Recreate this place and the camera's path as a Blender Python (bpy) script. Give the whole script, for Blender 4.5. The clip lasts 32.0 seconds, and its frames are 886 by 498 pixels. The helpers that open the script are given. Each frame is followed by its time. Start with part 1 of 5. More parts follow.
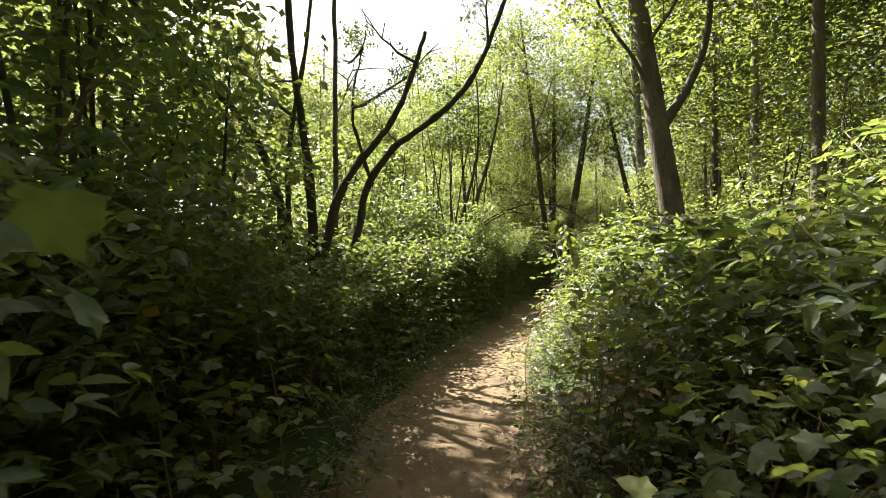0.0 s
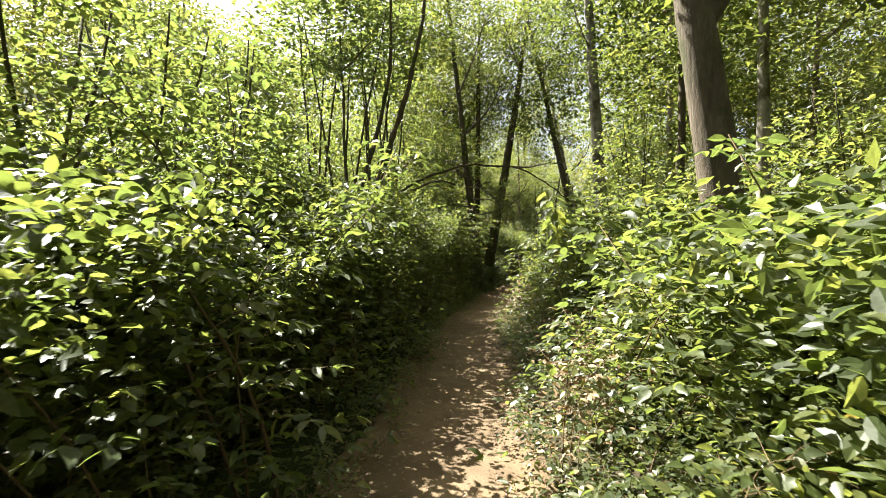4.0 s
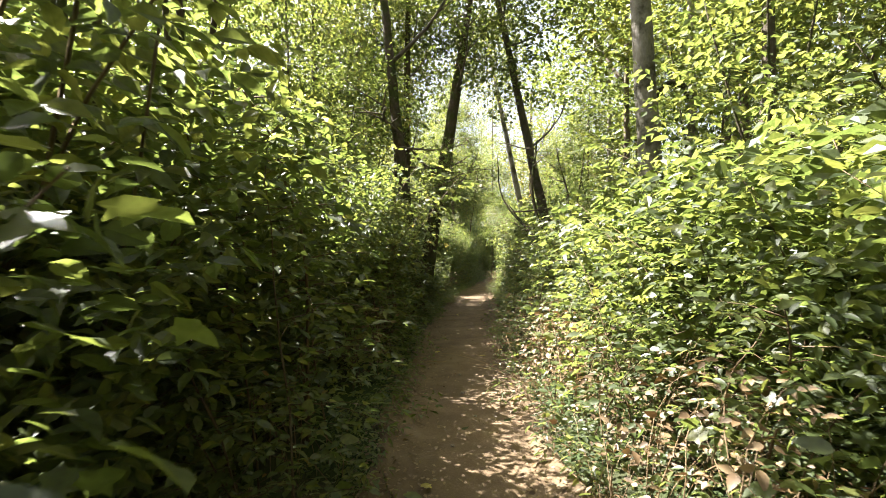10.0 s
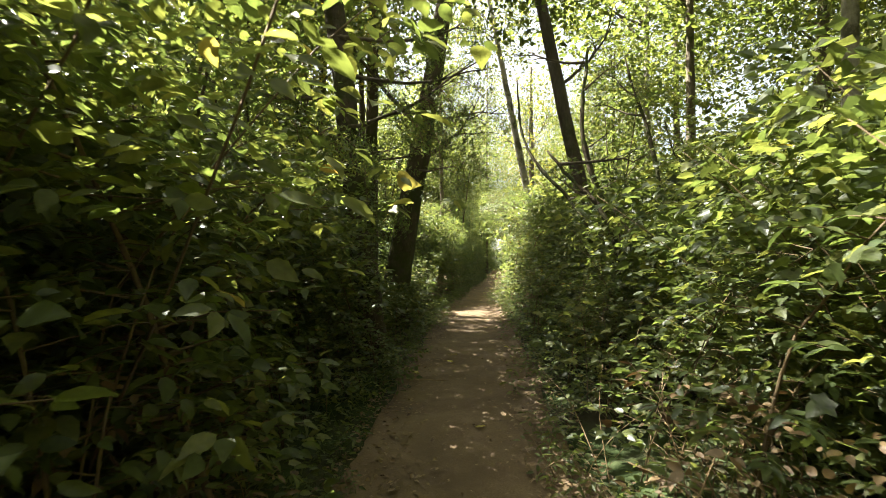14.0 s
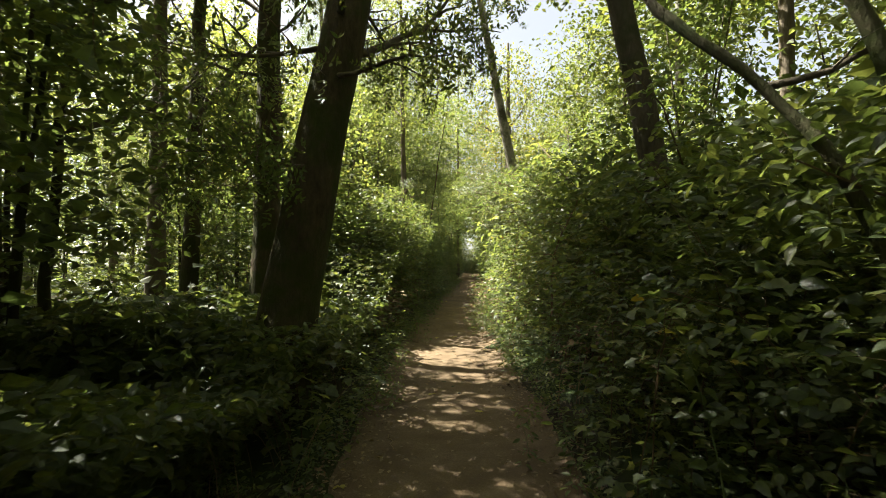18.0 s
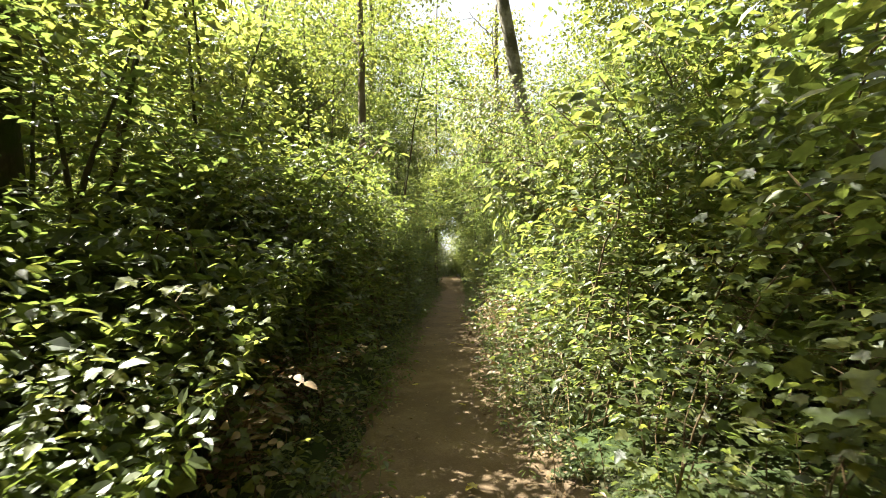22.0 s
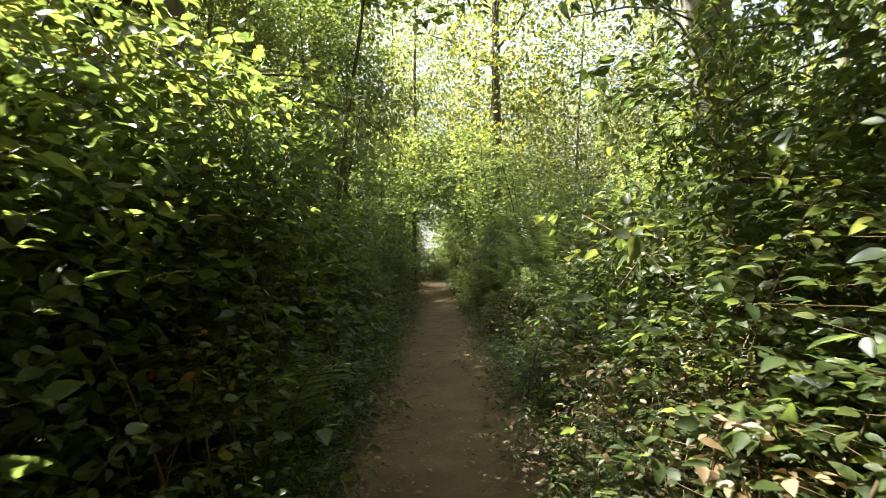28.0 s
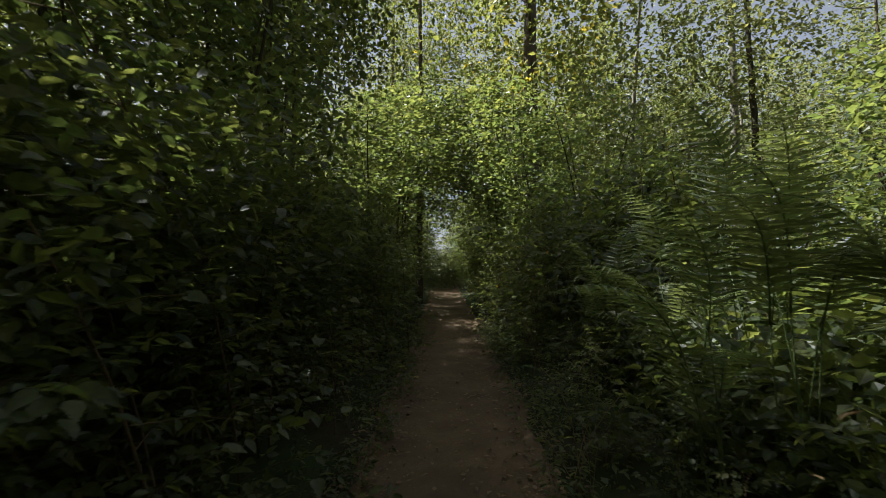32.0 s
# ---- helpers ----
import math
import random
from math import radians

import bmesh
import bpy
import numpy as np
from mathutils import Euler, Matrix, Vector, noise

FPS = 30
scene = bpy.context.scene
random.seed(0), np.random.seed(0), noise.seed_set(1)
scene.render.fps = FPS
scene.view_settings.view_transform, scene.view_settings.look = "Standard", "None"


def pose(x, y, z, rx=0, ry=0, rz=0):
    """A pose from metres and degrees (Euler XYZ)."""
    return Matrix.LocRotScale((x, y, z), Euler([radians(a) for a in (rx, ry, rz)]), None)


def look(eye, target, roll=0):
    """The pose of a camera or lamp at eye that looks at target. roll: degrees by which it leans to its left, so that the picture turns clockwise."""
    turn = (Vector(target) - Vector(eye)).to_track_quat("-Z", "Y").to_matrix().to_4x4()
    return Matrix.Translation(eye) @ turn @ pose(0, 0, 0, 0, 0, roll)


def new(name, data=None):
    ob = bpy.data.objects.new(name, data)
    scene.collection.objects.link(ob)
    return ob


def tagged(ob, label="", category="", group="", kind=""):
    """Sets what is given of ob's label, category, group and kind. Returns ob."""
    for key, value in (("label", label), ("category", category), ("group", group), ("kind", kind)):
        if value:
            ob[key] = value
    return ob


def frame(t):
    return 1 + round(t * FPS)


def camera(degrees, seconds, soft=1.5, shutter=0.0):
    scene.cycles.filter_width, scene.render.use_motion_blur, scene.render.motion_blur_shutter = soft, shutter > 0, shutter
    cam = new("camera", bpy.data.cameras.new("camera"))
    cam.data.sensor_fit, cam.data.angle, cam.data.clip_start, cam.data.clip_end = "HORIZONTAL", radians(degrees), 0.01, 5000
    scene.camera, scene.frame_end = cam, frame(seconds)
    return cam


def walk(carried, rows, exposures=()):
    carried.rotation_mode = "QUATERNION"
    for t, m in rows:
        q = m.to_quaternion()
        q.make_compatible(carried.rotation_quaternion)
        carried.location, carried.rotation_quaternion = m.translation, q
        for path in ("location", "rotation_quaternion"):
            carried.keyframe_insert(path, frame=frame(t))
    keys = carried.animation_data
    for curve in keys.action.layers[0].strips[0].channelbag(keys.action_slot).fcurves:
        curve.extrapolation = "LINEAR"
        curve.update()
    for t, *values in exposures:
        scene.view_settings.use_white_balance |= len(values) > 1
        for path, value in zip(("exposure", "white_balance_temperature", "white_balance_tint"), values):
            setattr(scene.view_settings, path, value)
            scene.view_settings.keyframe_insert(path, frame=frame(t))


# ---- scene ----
cam = camera(83.0, 32.0, soft=0.85, shutter=0.2)
PATH = [
    (0, (0.000, -0.000, 1.529), (0.000, 1.999, 1.574), 0.0),
    (0.5, (-0.030, 0.627, 1.512), (-0.013, 2.626, 1.553), 0.0),
    (1, (-0.065, 1.326, 1.504), (-0.020, 3.325, 1.542), 0.0),
    (1.5, (-0.040, 2.063, 1.493), (0.028, 4.062, 1.525), 0.0),
    (2, (0.001, 2.816, 1.481), (0.092, 4.813, 1.511), 0.0),
    (2.5, (0.058, 3.564, 1.487), (0.218, 5.557, 1.514), 0.0),
    (3, (0.121, 4.249, 1.492), (0.345, 6.236, 1.516), 0.0),
    (3.5, (0.233, 4.933, 1.499), (0.548, 6.908, 1.520), 0.0),
    (5.5, (0.724, 7.682, 1.516), (1.132, 9.639, 1.556), 0.0),
    (6, (0.857, 8.372, 1.505), (1.315, 10.318, 1.542), 0.0),
    (6.5, (0.982, 9.070, 1.483), (1.458, 11.012, 1.521), 0.0),
    (7, (1.132, 9.781, 1.462), (1.613, 11.722, 1.496), 0.0),
    (7.5, (1.277, 10.489, 1.456), (1.760, 12.429, 1.488), 0.0),
    (8, (1.271, 11.175, 1.463), (1.775, 13.110, 1.501), 0.0),
    (8.5, (1.304, 11.822, 1.483), (1.849, 13.746, 1.525), 0.0),
    (9, (1.424, 12.474, 1.499), (2.074, 14.365, 1.540), 0.0),
    (9.5, (1.625, 13.109, 1.511), (2.311, 14.987, 1.552), 0.0),
    (10, (1.777, 13.719, 1.519), (2.474, 15.594, 1.556), 0.0),
    (10.5, (2.017, 14.380, 1.558), (2.719, 16.253, 1.599), 0.0),
    (11, (2.247, 15.021, 1.551), (2.960, 16.889, 1.591), 0.0),
    (11.5, (2.480, 15.704, 1.533), (3.200, 17.570, 1.574), 0.0),
    (12, (2.766, 16.459, 1.533), (3.493, 18.322, 1.574), 0.0),
    (12.5, (3.048, 17.187, 1.532), (3.785, 19.046, 1.569), 0.0),
    (13, (3.384, 17.961, 1.519), (4.125, 19.819, 1.557), 0.0),
    (13.5, (3.761, 18.833, 1.463), (4.501, 20.691, 1.501), 0.0),
    (14, (4.088, 19.534, 1.461), (4.825, 21.393, 1.495), 0.0),
    (14.5, (4.334, 20.212, 1.465), (5.071, 22.071, 1.491), 0.0),
    (16.5, (5.270, 22.454, 1.508), (6.087, 24.279, 1.548), 0.0),
    (17, (5.593, 23.172, 1.518), (6.424, 24.991, 1.554), 0.0),
    (17.5, (5.953, 23.838, 1.534), (6.791, 25.654, 1.576), 0.0),
    (18, (6.293, 24.558, 1.514), (7.149, 26.366, 1.550), 0.0),
    (18.5, (6.646, 25.281, 1.505), (7.505, 27.087, 1.541), 0.0),
    (19, (6.975, 25.982, 1.494), (7.836, 27.787, 1.528), 0.0),
    (19.5, (7.295, 26.709, 1.496), (8.167, 28.509, 1.531), 0.0),
    (20, (7.609, 27.403, 1.503), (8.493, 29.197, 1.538), 0.0),
    (20.5, (7.906, 28.146, 1.516), (8.834, 29.917, 1.554), 0.0),
    (21, (8.242, 28.874, 1.528), (9.181, 30.640, 1.572), 0.0),
    (21.5, (8.536, 29.628, 1.516), (9.481, 31.390, 1.557), 0.0),
    (22, (8.865, 30.306, 1.499), (9.815, 32.065, 1.542), 0.0),
    (22.5, (9.204, 31.032, 1.470), (10.166, 32.784, 1.508), 0.0),
    (23, (9.547, 31.714, 1.464), (10.518, 33.462, 1.503), 0.0),
    (23.5, (9.871, 32.344, 1.467), (10.847, 34.090, 1.509), 0.0),
    (24, (10.213, 33.002, 1.478), (11.195, 34.744, 1.521), 0.0),
    (24.5, (10.577, 33.652, 1.488), (11.561, 35.392, 1.536), 0.0),
    (25, (10.913, 34.351, 1.469), (11.910, 36.085, 1.509), 0.0),
    (25.5, (11.276, 35.020, 1.481), (12.300, 36.737, 1.522), 0.0),
    (26, (11.636, 35.694, 1.458), (12.669, 37.407, 1.500), 0.0),
    (26.5, (11.936, 36.201, 1.472), (12.970, 37.912, 1.517), 0.0),
    (28.5, (13.202, 38.409, 1.492), (14.216, 40.132, 1.537), 0.0),
    (29, (13.581, 39.053, 1.502), (14.590, 40.779, 1.549), 0.0),
    (29.5, (13.969, 39.752, 1.496), (14.978, 41.479, 1.541), 0.0),
    (30, (14.353, 40.440, 1.482), (15.360, 42.167, 1.529), 0.0),
    (30.5, (14.754, 41.139, 1.490), (15.753, 42.871, 1.533), 0.0),
    (31, (15.163, 41.810, 1.506), (16.157, 43.546, 1.551), 0.0),
    (31.5, (15.561, 42.467, 1.528), (16.543, 44.208, 1.578), 0.0),
    (32, (16.054, 43.291, 1.503), (17.028, 45.036, 1.559), 0.0),
]
EXPOSURES = [(0.0, 2.64, 6400, 6), (2.0, 2.36, 6400, 5), (6.0, 2.92, 6250, 9), (8.0, 2.86, 6150, 11), (9.0, 3.13, 6150, 12), (10.0, 3.2, 6150, 12), (12.0, 3.35, 6250, 18), (13.2, 3.47, 6300, 14), (14.5, 2.92, 6500, 3), (17.0, 2.6, 6500, 3), (20.0, 2.72, 6500, 3), (22.0, 3.07, 6500, 4), (25.0, 3.5, 6400, 4), (26.5, 3.37, 6500, 4), (29.0, 2.74, 5900, 2), (30.0, 2.36, 5800, 6), (31.0, 2.14, 5850, 6), (32.0, 1.52, 5750, 9)]
walk(cam, [(t, look(eye, target, roll)) for t, eye, target, roll in PATH], EXPOSURES)

# ---- world, sun ----
SUN_YAW, SUN_HEIGHT = 42.0, 51.0
world = bpy.data.worlds.new("sky")
scene.world = world
world.use_nodes = True
wn = world.node_tree.nodes
sky = wn.new("ShaderNodeTexSky")
sky.sky_type, sky.sun_disc = "NISHITA", False
sky.sun_elevation, sky.sun_rotation = radians(SUN_HEIGHT), radians(-SUN_YAW)
sky.dust_density, sky.air_density, sky.ozone_density = 3.0, 0.4, 0.2
wn["Background"].inputs["Strength"].default_value = 0.05
pale = wn.new("ShaderNodeMixRGB")
pale.inputs[0].default_value, pale.inputs[2].default_value = 0.2, (9.6, 9.0, 7.8, 1)
world.node_tree.links.new(sky.outputs[0], pale.inputs[1])
world.node_tree.links.new(pale.outputs[0], wn["Background"].inputs["Color"])
lamp = bpy.data.lights.new("sun", "SUN")
lamp.energy, lamp.angle, lamp.color = 5.0, radians(0.55), (1.0, 0.94, 0.83)
sun = new("sun", lamp)
_a, _e = radians(SUN_YAW), radians(SUN_HEIGHT)
to_sun = Vector((-math.sin(_a) * math.cos(_e), math.cos(_a) * math.cos(_e), math.sin(_e)))
sun.matrix_world = look(Vector((0, 20, 0)) + to_sun * 60, (0, 20, 0))

# ---- materials ----


def material(name):
    m = bpy.data.materials.new(name)
    m.use_nodes = True
    nt = m.node_tree
    return m, nt, nt.nodes["Principled BSDF"], nt.nodes["Material Output"]


def node(nt, kind, **values):
    n = nt.nodes.new(kind)
    for key, v in values.items():
        n.inputs[key].default_value = v
    return n


def ramp(nt, source, stops):
    r = nt.nodes.new("ShaderNodeValToRGB")
    while len(r.color_ramp.elements) < len(stops):
        r.color_ramp.elements.new(0.5)
    for el, (p, c) in zip(r.color_ramp.elements, stops):
        el.position, el.color = p, (*c, 1)
    nt.links.new(source, r.inputs[0])
    return r


def mixed(nt, fac, a, b, how="MIX"):
    n = nt.nodes.new("ShaderNodeMixRGB")
    n.blend_type = how
    for sock, v in ((n.inputs[0], fac), (n.inputs[1], a), (n.inputs[2], b)):
        if isinstance(v, (int, float)):
            sock.default_value = v
        elif isinstance(v, tuple):
            sock.default_value = (*v, 1)
        else:
            nt.links.new(v, sock)
    return n.outputs[0]


def leaf_material(name, dark, mid, light, shine=0.46, through_light=0.5, glow=(3.1, 2.9, 2.0), odd=None, gloss=0.62):
    """A leaf: two-scale colour from leaf to leaf and plant to plant, thin enough to let sun through."""
    m, nt, bsdf, out = material(name)
    geo = nt.nodes.new("ShaderNodeNewGeometry")
    info = nt.nodes.new("ShaderNodeObjectInfo")
    add = nt.nodes.new("ShaderNodeMath")
    add.operation = "MULTIPLY_ADD"
    nt.links.new(info.outputs["Random"], add.inputs[0])
    add.inputs[1].default_value = 0.4
    scaled = nt.nodes.new("ShaderNodeMath")
    scaled.operation = "MULTIPLY"
    scaled.inputs[1].default_value = 0.6
    nt.links.new(geo.outputs["Random Per Island"], scaled.inputs[0])
    nt.links.new(scaled.outputs[0], add.inputs[2])
    stops = [(0.0, dark), (0.5, mid), (0.93, light)]
    if odd:
        stops.append((0.975, odd))
    col = ramp(nt, add.outputs[0], stops).outputs[0]
    tex = nt.nodes.new("ShaderNodeTexCoord")
    veins = node(nt, "ShaderNodeTexNoise", Scale=38.0, Detail=3.0)
    nt.links.new(tex.outputs["Object"], veins.inputs["Vector"])
    spots = ramp(nt, veins.outputs[0], [(0.3, (0.72, 0.72, 0.66)), (0.7, (1.15, 1.15, 1.1))]).outputs[0]
    col = mixed(nt, 1.0, col, spots, "MULTIPLY")
    nt.links.new(col, bsdf.inputs["Base Color"])
    bsdf.inputs["Roughness"].default_value = shine
    bsdf.inputs["Specular IOR Level"].default_value = gloss
    tr = nt.nodes.new("ShaderNodeBsdfTranslucent")
    nt.links.new(mixed(nt, 1.0, col, glow, "MULTIPLY"), tr.inputs["Color"])
    mix = nt.nodes.new("ShaderNodeMixShader")
    mix.inputs[0].default_value = through_light
    nt.links.new(bsdf.outputs[0], mix.inputs[1])
    nt.links.new(tr.outputs[0], mix.inputs[2])
    nt.links.new(mix.outputs[0], out.inputs["Surface"])
    bump = node(nt, "ShaderNodeBump", Strength=0.25, Distance=0.004)
    nt.links.new(veins.outputs[0], bump.inputs["Height"])
    nt.links.new(bump.outputs[0], bsdf.inputs["Normal"])
    return m


def rough_material(name, stops, scale=6.0, stretch=(1, 1, 1), fine=45.0, depth=0.02, roughness=0.9, tint=None, tint_scale=1.3, tint_edge=(0.5, 0.62)):
    """Bark, soil, stone: coarse and fine colour, relief, and stains of a second tint."""
    m, nt, bsdf, out = material(name)
    tex = nt.nodes.new("ShaderNodeTexCoord")
    mapping = nt.nodes.new("ShaderNodeMapping")
    mapping.inputs["Scale"].default_value = stretch
    nt.links.new(tex.outputs["Object"], mapping.inputs["Vector"])
    big = node(nt, "ShaderNodeTexNoise", Scale=scale, Detail=6.0, Roughness=0.62)
    small = node(nt, "ShaderNodeTexNoise", Scale=fine, Detail=5.0, Roughness=0.7)
    for n in (big, small):
        nt.links.new(mapping.outputs[0], n.inputs["Vector"])
    both = mixed(nt, 0.45, big.outputs[0], small.outputs[0])
    col = ramp(nt, both, stops).outputs[0]
    if tint:
        patch = node(nt, "ShaderNodeTexNoise", Scale=tint_scale, Detail=5.0, Roughness=0.65)
        nt.links.new(tex.outputs["Object"], patch.inputs["Vector"])
        mask = ramp(nt, patch.outputs[0], [(tint_edge[0], (0, 0, 0)), (tint_edge[1], (1, 1, 1))]).outputs[0]
        col = mixed(nt, mask, col, tint)
    info = nt.nodes.new("ShaderNodeObjectInfo")
    var = ramp(nt, info.outputs["Random"], [(0.0, (0.8, 0.8, 0.8)), (1.0, (1.15, 1.12, 1.08))]).outputs[0]
    nt.links.new(mixed(nt, 1.0, col, var, "MULTIPLY"), bsdf.inputs["Base Color"])
    bsdf.inputs["Roughness"].default_value = roughness
    bsdf.inputs["Specular IOR Level"].default_value = 0.25
    bump = node(nt, "ShaderNodeBump", Strength=0.9, Distance=depth)
    nt.links.new(both, bump.inputs["Height"])
    nt.links.new(bump.outputs[0], bsdf.inputs["Normal"])
    return m


LEAF_BRAMBLE = leaf_material("bramble_leaf", (0.030, 0.046, 0.017), (0.059, 0.079, 0.024), (0.110, 0.118, 0.036), odd=(0.172, 0.078, 0.023))
LEAF_LOBED = leaf_material("lobed_leaf", (0.038, 0.058, 0.020), (0.072, 0.093, 0.027), (0.125, 0.131, 0.039), odd=(0.203, 0.156, 0.023))
LEAF_ELDER = leaf_material("elder_leaf", (0.037, 0.056, 0.021), (0.068, 0.092, 0.029), (0.117, 0.128, 0.039))
LEAF_FERN = leaf_material("fern_leaf", (0.055, 0.080, 0.032), (0.090, 0.118, 0.046), (0.135, 0.155, 0.064), shine=0.46, through_light=0.40)
LEAF_HERB = leaf_material("herb_leaf", (0.034, 0.051, 0.021), (0.062, 0.082, 0.029), (0.103, 0.112, 0.039))
LEAF_TREE = leaf_material("tree_leaf", (0.035, 0.052, 0.017), (0.068, 0.087, 0.024), (0.117, 0.125, 0.036), odd=(0.187, 0.156, 0.023))
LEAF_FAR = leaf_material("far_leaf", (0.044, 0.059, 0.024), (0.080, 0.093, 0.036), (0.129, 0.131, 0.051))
LEAF_DEAD = leaf_material("dead_leaf", (0.074, 0.045, 0.023), (0.164, 0.102, 0.049), (0.295, 0.213, 0.115), shine=0.6, through_light=0.15, glow=(1.2, 1.0, 0.7))
LEAF_YELLOW = leaf_material("yellow_leaf", (0.24, 0.20, 0.03), (0.36, 0.30, 0.05), (0.45, 0.36, 0.08), through_light=0.3, glow=(1.3, 1.2, 0.6))
CANE = rough_material("cane_bark", [(0.3, (0.057, 0.037, 0.021)), (0.55, (0.123, 0.086, 0.045)), (0.8, (0.205, 0.156, 0.090))], scale=8, depth=0.004, roughness=0.7)
DEAD_CANE = rough_material("dead_cane", [(0.3, (0.139, 0.090, 0.049)), (0.6, (0.271, 0.197, 0.115)), (0.85, (0.377, 0.303, 0.197))], scale=8, depth=0.004)
GREEN_STEM = rough_material("green_stem", [(0.3, (0.06, 0.10, 0.03)), (0.7, (0.14, 0.17, 0.06))], scale=8, depth=0.003, roughness=0.6)
BARK = rough_material("alder_bark", [(0.28, (0.045, 0.034, 0.025)), (0.5, (0.111, 0.089, 0.064)), (0.75, (0.205, 0.176, 0.139))], scale=5, stretch=(1, 1, 0.28), fine=22, depth=0.06, tint=(0.049, 0.057, 0.018), tint_scale=1.1, tint_edge=(0.52, 0.68))
BARK_PALE = rough_material("pale_bark", [(0.25, (0.090, 0.078, 0.061)), (0.5, (0.213, 0.193, 0.160)), (0.75, (0.361, 0.344, 0.303))], scale=4, stretch=(1, 1, 0.5), fine=18, depth=0.045, tint=(0.066, 0.061, 0.037), tint_scale=1.6)
BARK_MOSSY = rough_material("mossy_bark", [(0.28, (0.033, 0.025, 0.016)), (0.55, (0.078, 0.059, 0.037)), (0.8, (0.131, 0.102, 0.066))], scale=6, stretch=(1, 1, 0.4), fine=24, depth=0.06, tint=(0.041, 0.051, 0.012), tint_scale=2.0, tint_edge=(0.44, 0.60))
DIRT = rough_material("trodden_earth", [(0.28, (0.080, 0.052, 0.030)), (0.5, (0.152, 0.106, 0.064)), (0.72, (0.240, 0.178, 0.114))], scale=2.2, fine=60, depth=0.018, roughness=0.95, tint=(0.094, 0.066, 0.043), tint_scale=0.9, tint_edge=(0.45, 0.7))
SOIL = rough_material("forest_soil", [(0.28, (0.020, 0.016, 0.010)), (0.5, (0.045, 0.036, 0.021)), (0.75, (0.085, 0.066, 0.040))], scale=3.0, fine=40, depth=0.04, roughness=0.97, tint=(0.030, 0.046, 0.014), tint_scale=0.7, tint_edge=(0.36, 0.55))
STONE = rough_material("stone", [(0.3, (0.115, 0.098, 0.082)), (0.7, (0.271, 0.246, 0.213))], scale=9, depth=0.01)

# ---- mesh tools ----


def mesh_of(name, verts, faces, mat, smooth=False):
    """A mesh from arrays of vertices and of faces that all have the same number of corners."""
    me = bpy.data.meshes.new(name)
    verts, faces = np.asarray(verts, np.float32), np.asarray(faces, np.int32)
    k = faces.shape[1]
    me.vertices.add(len(verts))
    me.vertices.foreach_set("co", verts.ravel())
    me.loops.add(faces.size)
    me.loops.foreach_set("vertex_index", faces.ravel())
    me.polygons.add(len(faces))
    me.polygons.foreach_set("loop_start", np.arange(0, faces.size, k, dtype=np.int32))
    me.polygons.foreach_set("use_smooth", np.full(len(faces), smooth))
    me.update(calc_edges=True)
    me.materials.append(mat)
    return me


def unit(v):
    return v / np.maximum(np.linalg.norm(v, axis=-1, keepdims=True), 1e-9)


def tube(points, radii, sides=8, rough=0.0, seed=0):
    """Vertices and quads of a closed tapering tube along points."""
    p, r = np.asarray(points, float), np.asarray(radii, float)
    t = unit(np.gradient(p, axis=0))
    ref = np.where(np.abs(t[:, 2:3]) > 0.92, [[1.0, 0, 0]], [[0, 0, 1.0]])
    a = unit(np.cross(t, ref))
    for i in range(1, len(a)):
        a[i] = unit(a[i - 1] - t[i] * (a[i - 1] @ t[i]))
    b = np.cross(t, a)
    ang = np.linspace(0, 2 * np.pi, sides, endpoint=False)
    rr = r[:, None] * np.ones(sides)
    if rough:
        g = np.random.default_rng(seed)
        lobes = sum(g.uniform(0.3, 1) * np.cos(k * ang + g.uniform(0, 6.3)) for k in (2, 3, 5)) / 2
        rr = rr * (1 + rough * lobes + rough * 0.6 * g.normal(size=rr.shape))
    v = p[:, None] + rr[..., None] * (np.cos(ang)[:, None] * a[:, None] + np.sin(ang)[:, None] * b[:, None])
    n, idx = len(p), np.arange(sides)
    q = []
    for i in range(n - 1):
        q.append(np.stack([i * sides + idx, i * sides + (idx + 1) % sides, (i + 1) * sides + (idx + 1) % sides, (i + 1) * sides + idx], 1))
    v = np.concatenate([v.reshape(-1, 3), p[:1], p[-1:]])
    c0, c1 = n * sides, n * sides + 1
    q.append(np.stack([(idx + 1) % sides, idx, np.full(sides, c0), np.full(sides, c0)], 1))
    q.append(np.stack([(n - 1) * sides + idx, (n - 1) * sides + (idx + 1) % sides, np.full(sides, c1), np.full(sides, c1)], 1))
    return v, np.concatenate(q)


def tube_tris(points, radii, sides=8, rough=0.0, seed=0):
    v, q = tube(points, radii, sides, rough, seed)
    tri = np.concatenate([q[:, :3], q[:, [0, 2, 3]]])
    return v, tri[(tri[:, 1] != tri[:, 2])]


def joined(pieces):
    vs, fs, n = [], [], 0
    for v, f in pieces:
        vs.append(v), fs.append(f + n)
        n += len(v)
    return np.concatenate(vs), np.concatenate(fs)


def spline(keys, n):
    """n points on a smooth curve through the keys."""
    k = np.asarray(keys, float)
    s = np.r_[0, np.cumsum(np.linalg.norm(np.diff(k, axis=0), axis=1))]
    m = np.gradient(k, s, axis=0)
    u = np.linspace(0, s[-1], n)
    i = np.clip(np.searchsorted(s, u, "right") - 1, 0, len(s) - 2)
    h = (s[i + 1] - s[i])[:, None]
    x = ((u - s[i]) / (s[i + 1] - s[i]))[:, None]
    return (2 * x**3 - 3 * x**2 + 1) * k[i] + (x**3 - 2 * x**2 + x) * h * m[i] + (3 * x**2 - 2 * x**3) * k[i + 1] + (x**3 - x**2) * h * m[i + 1]


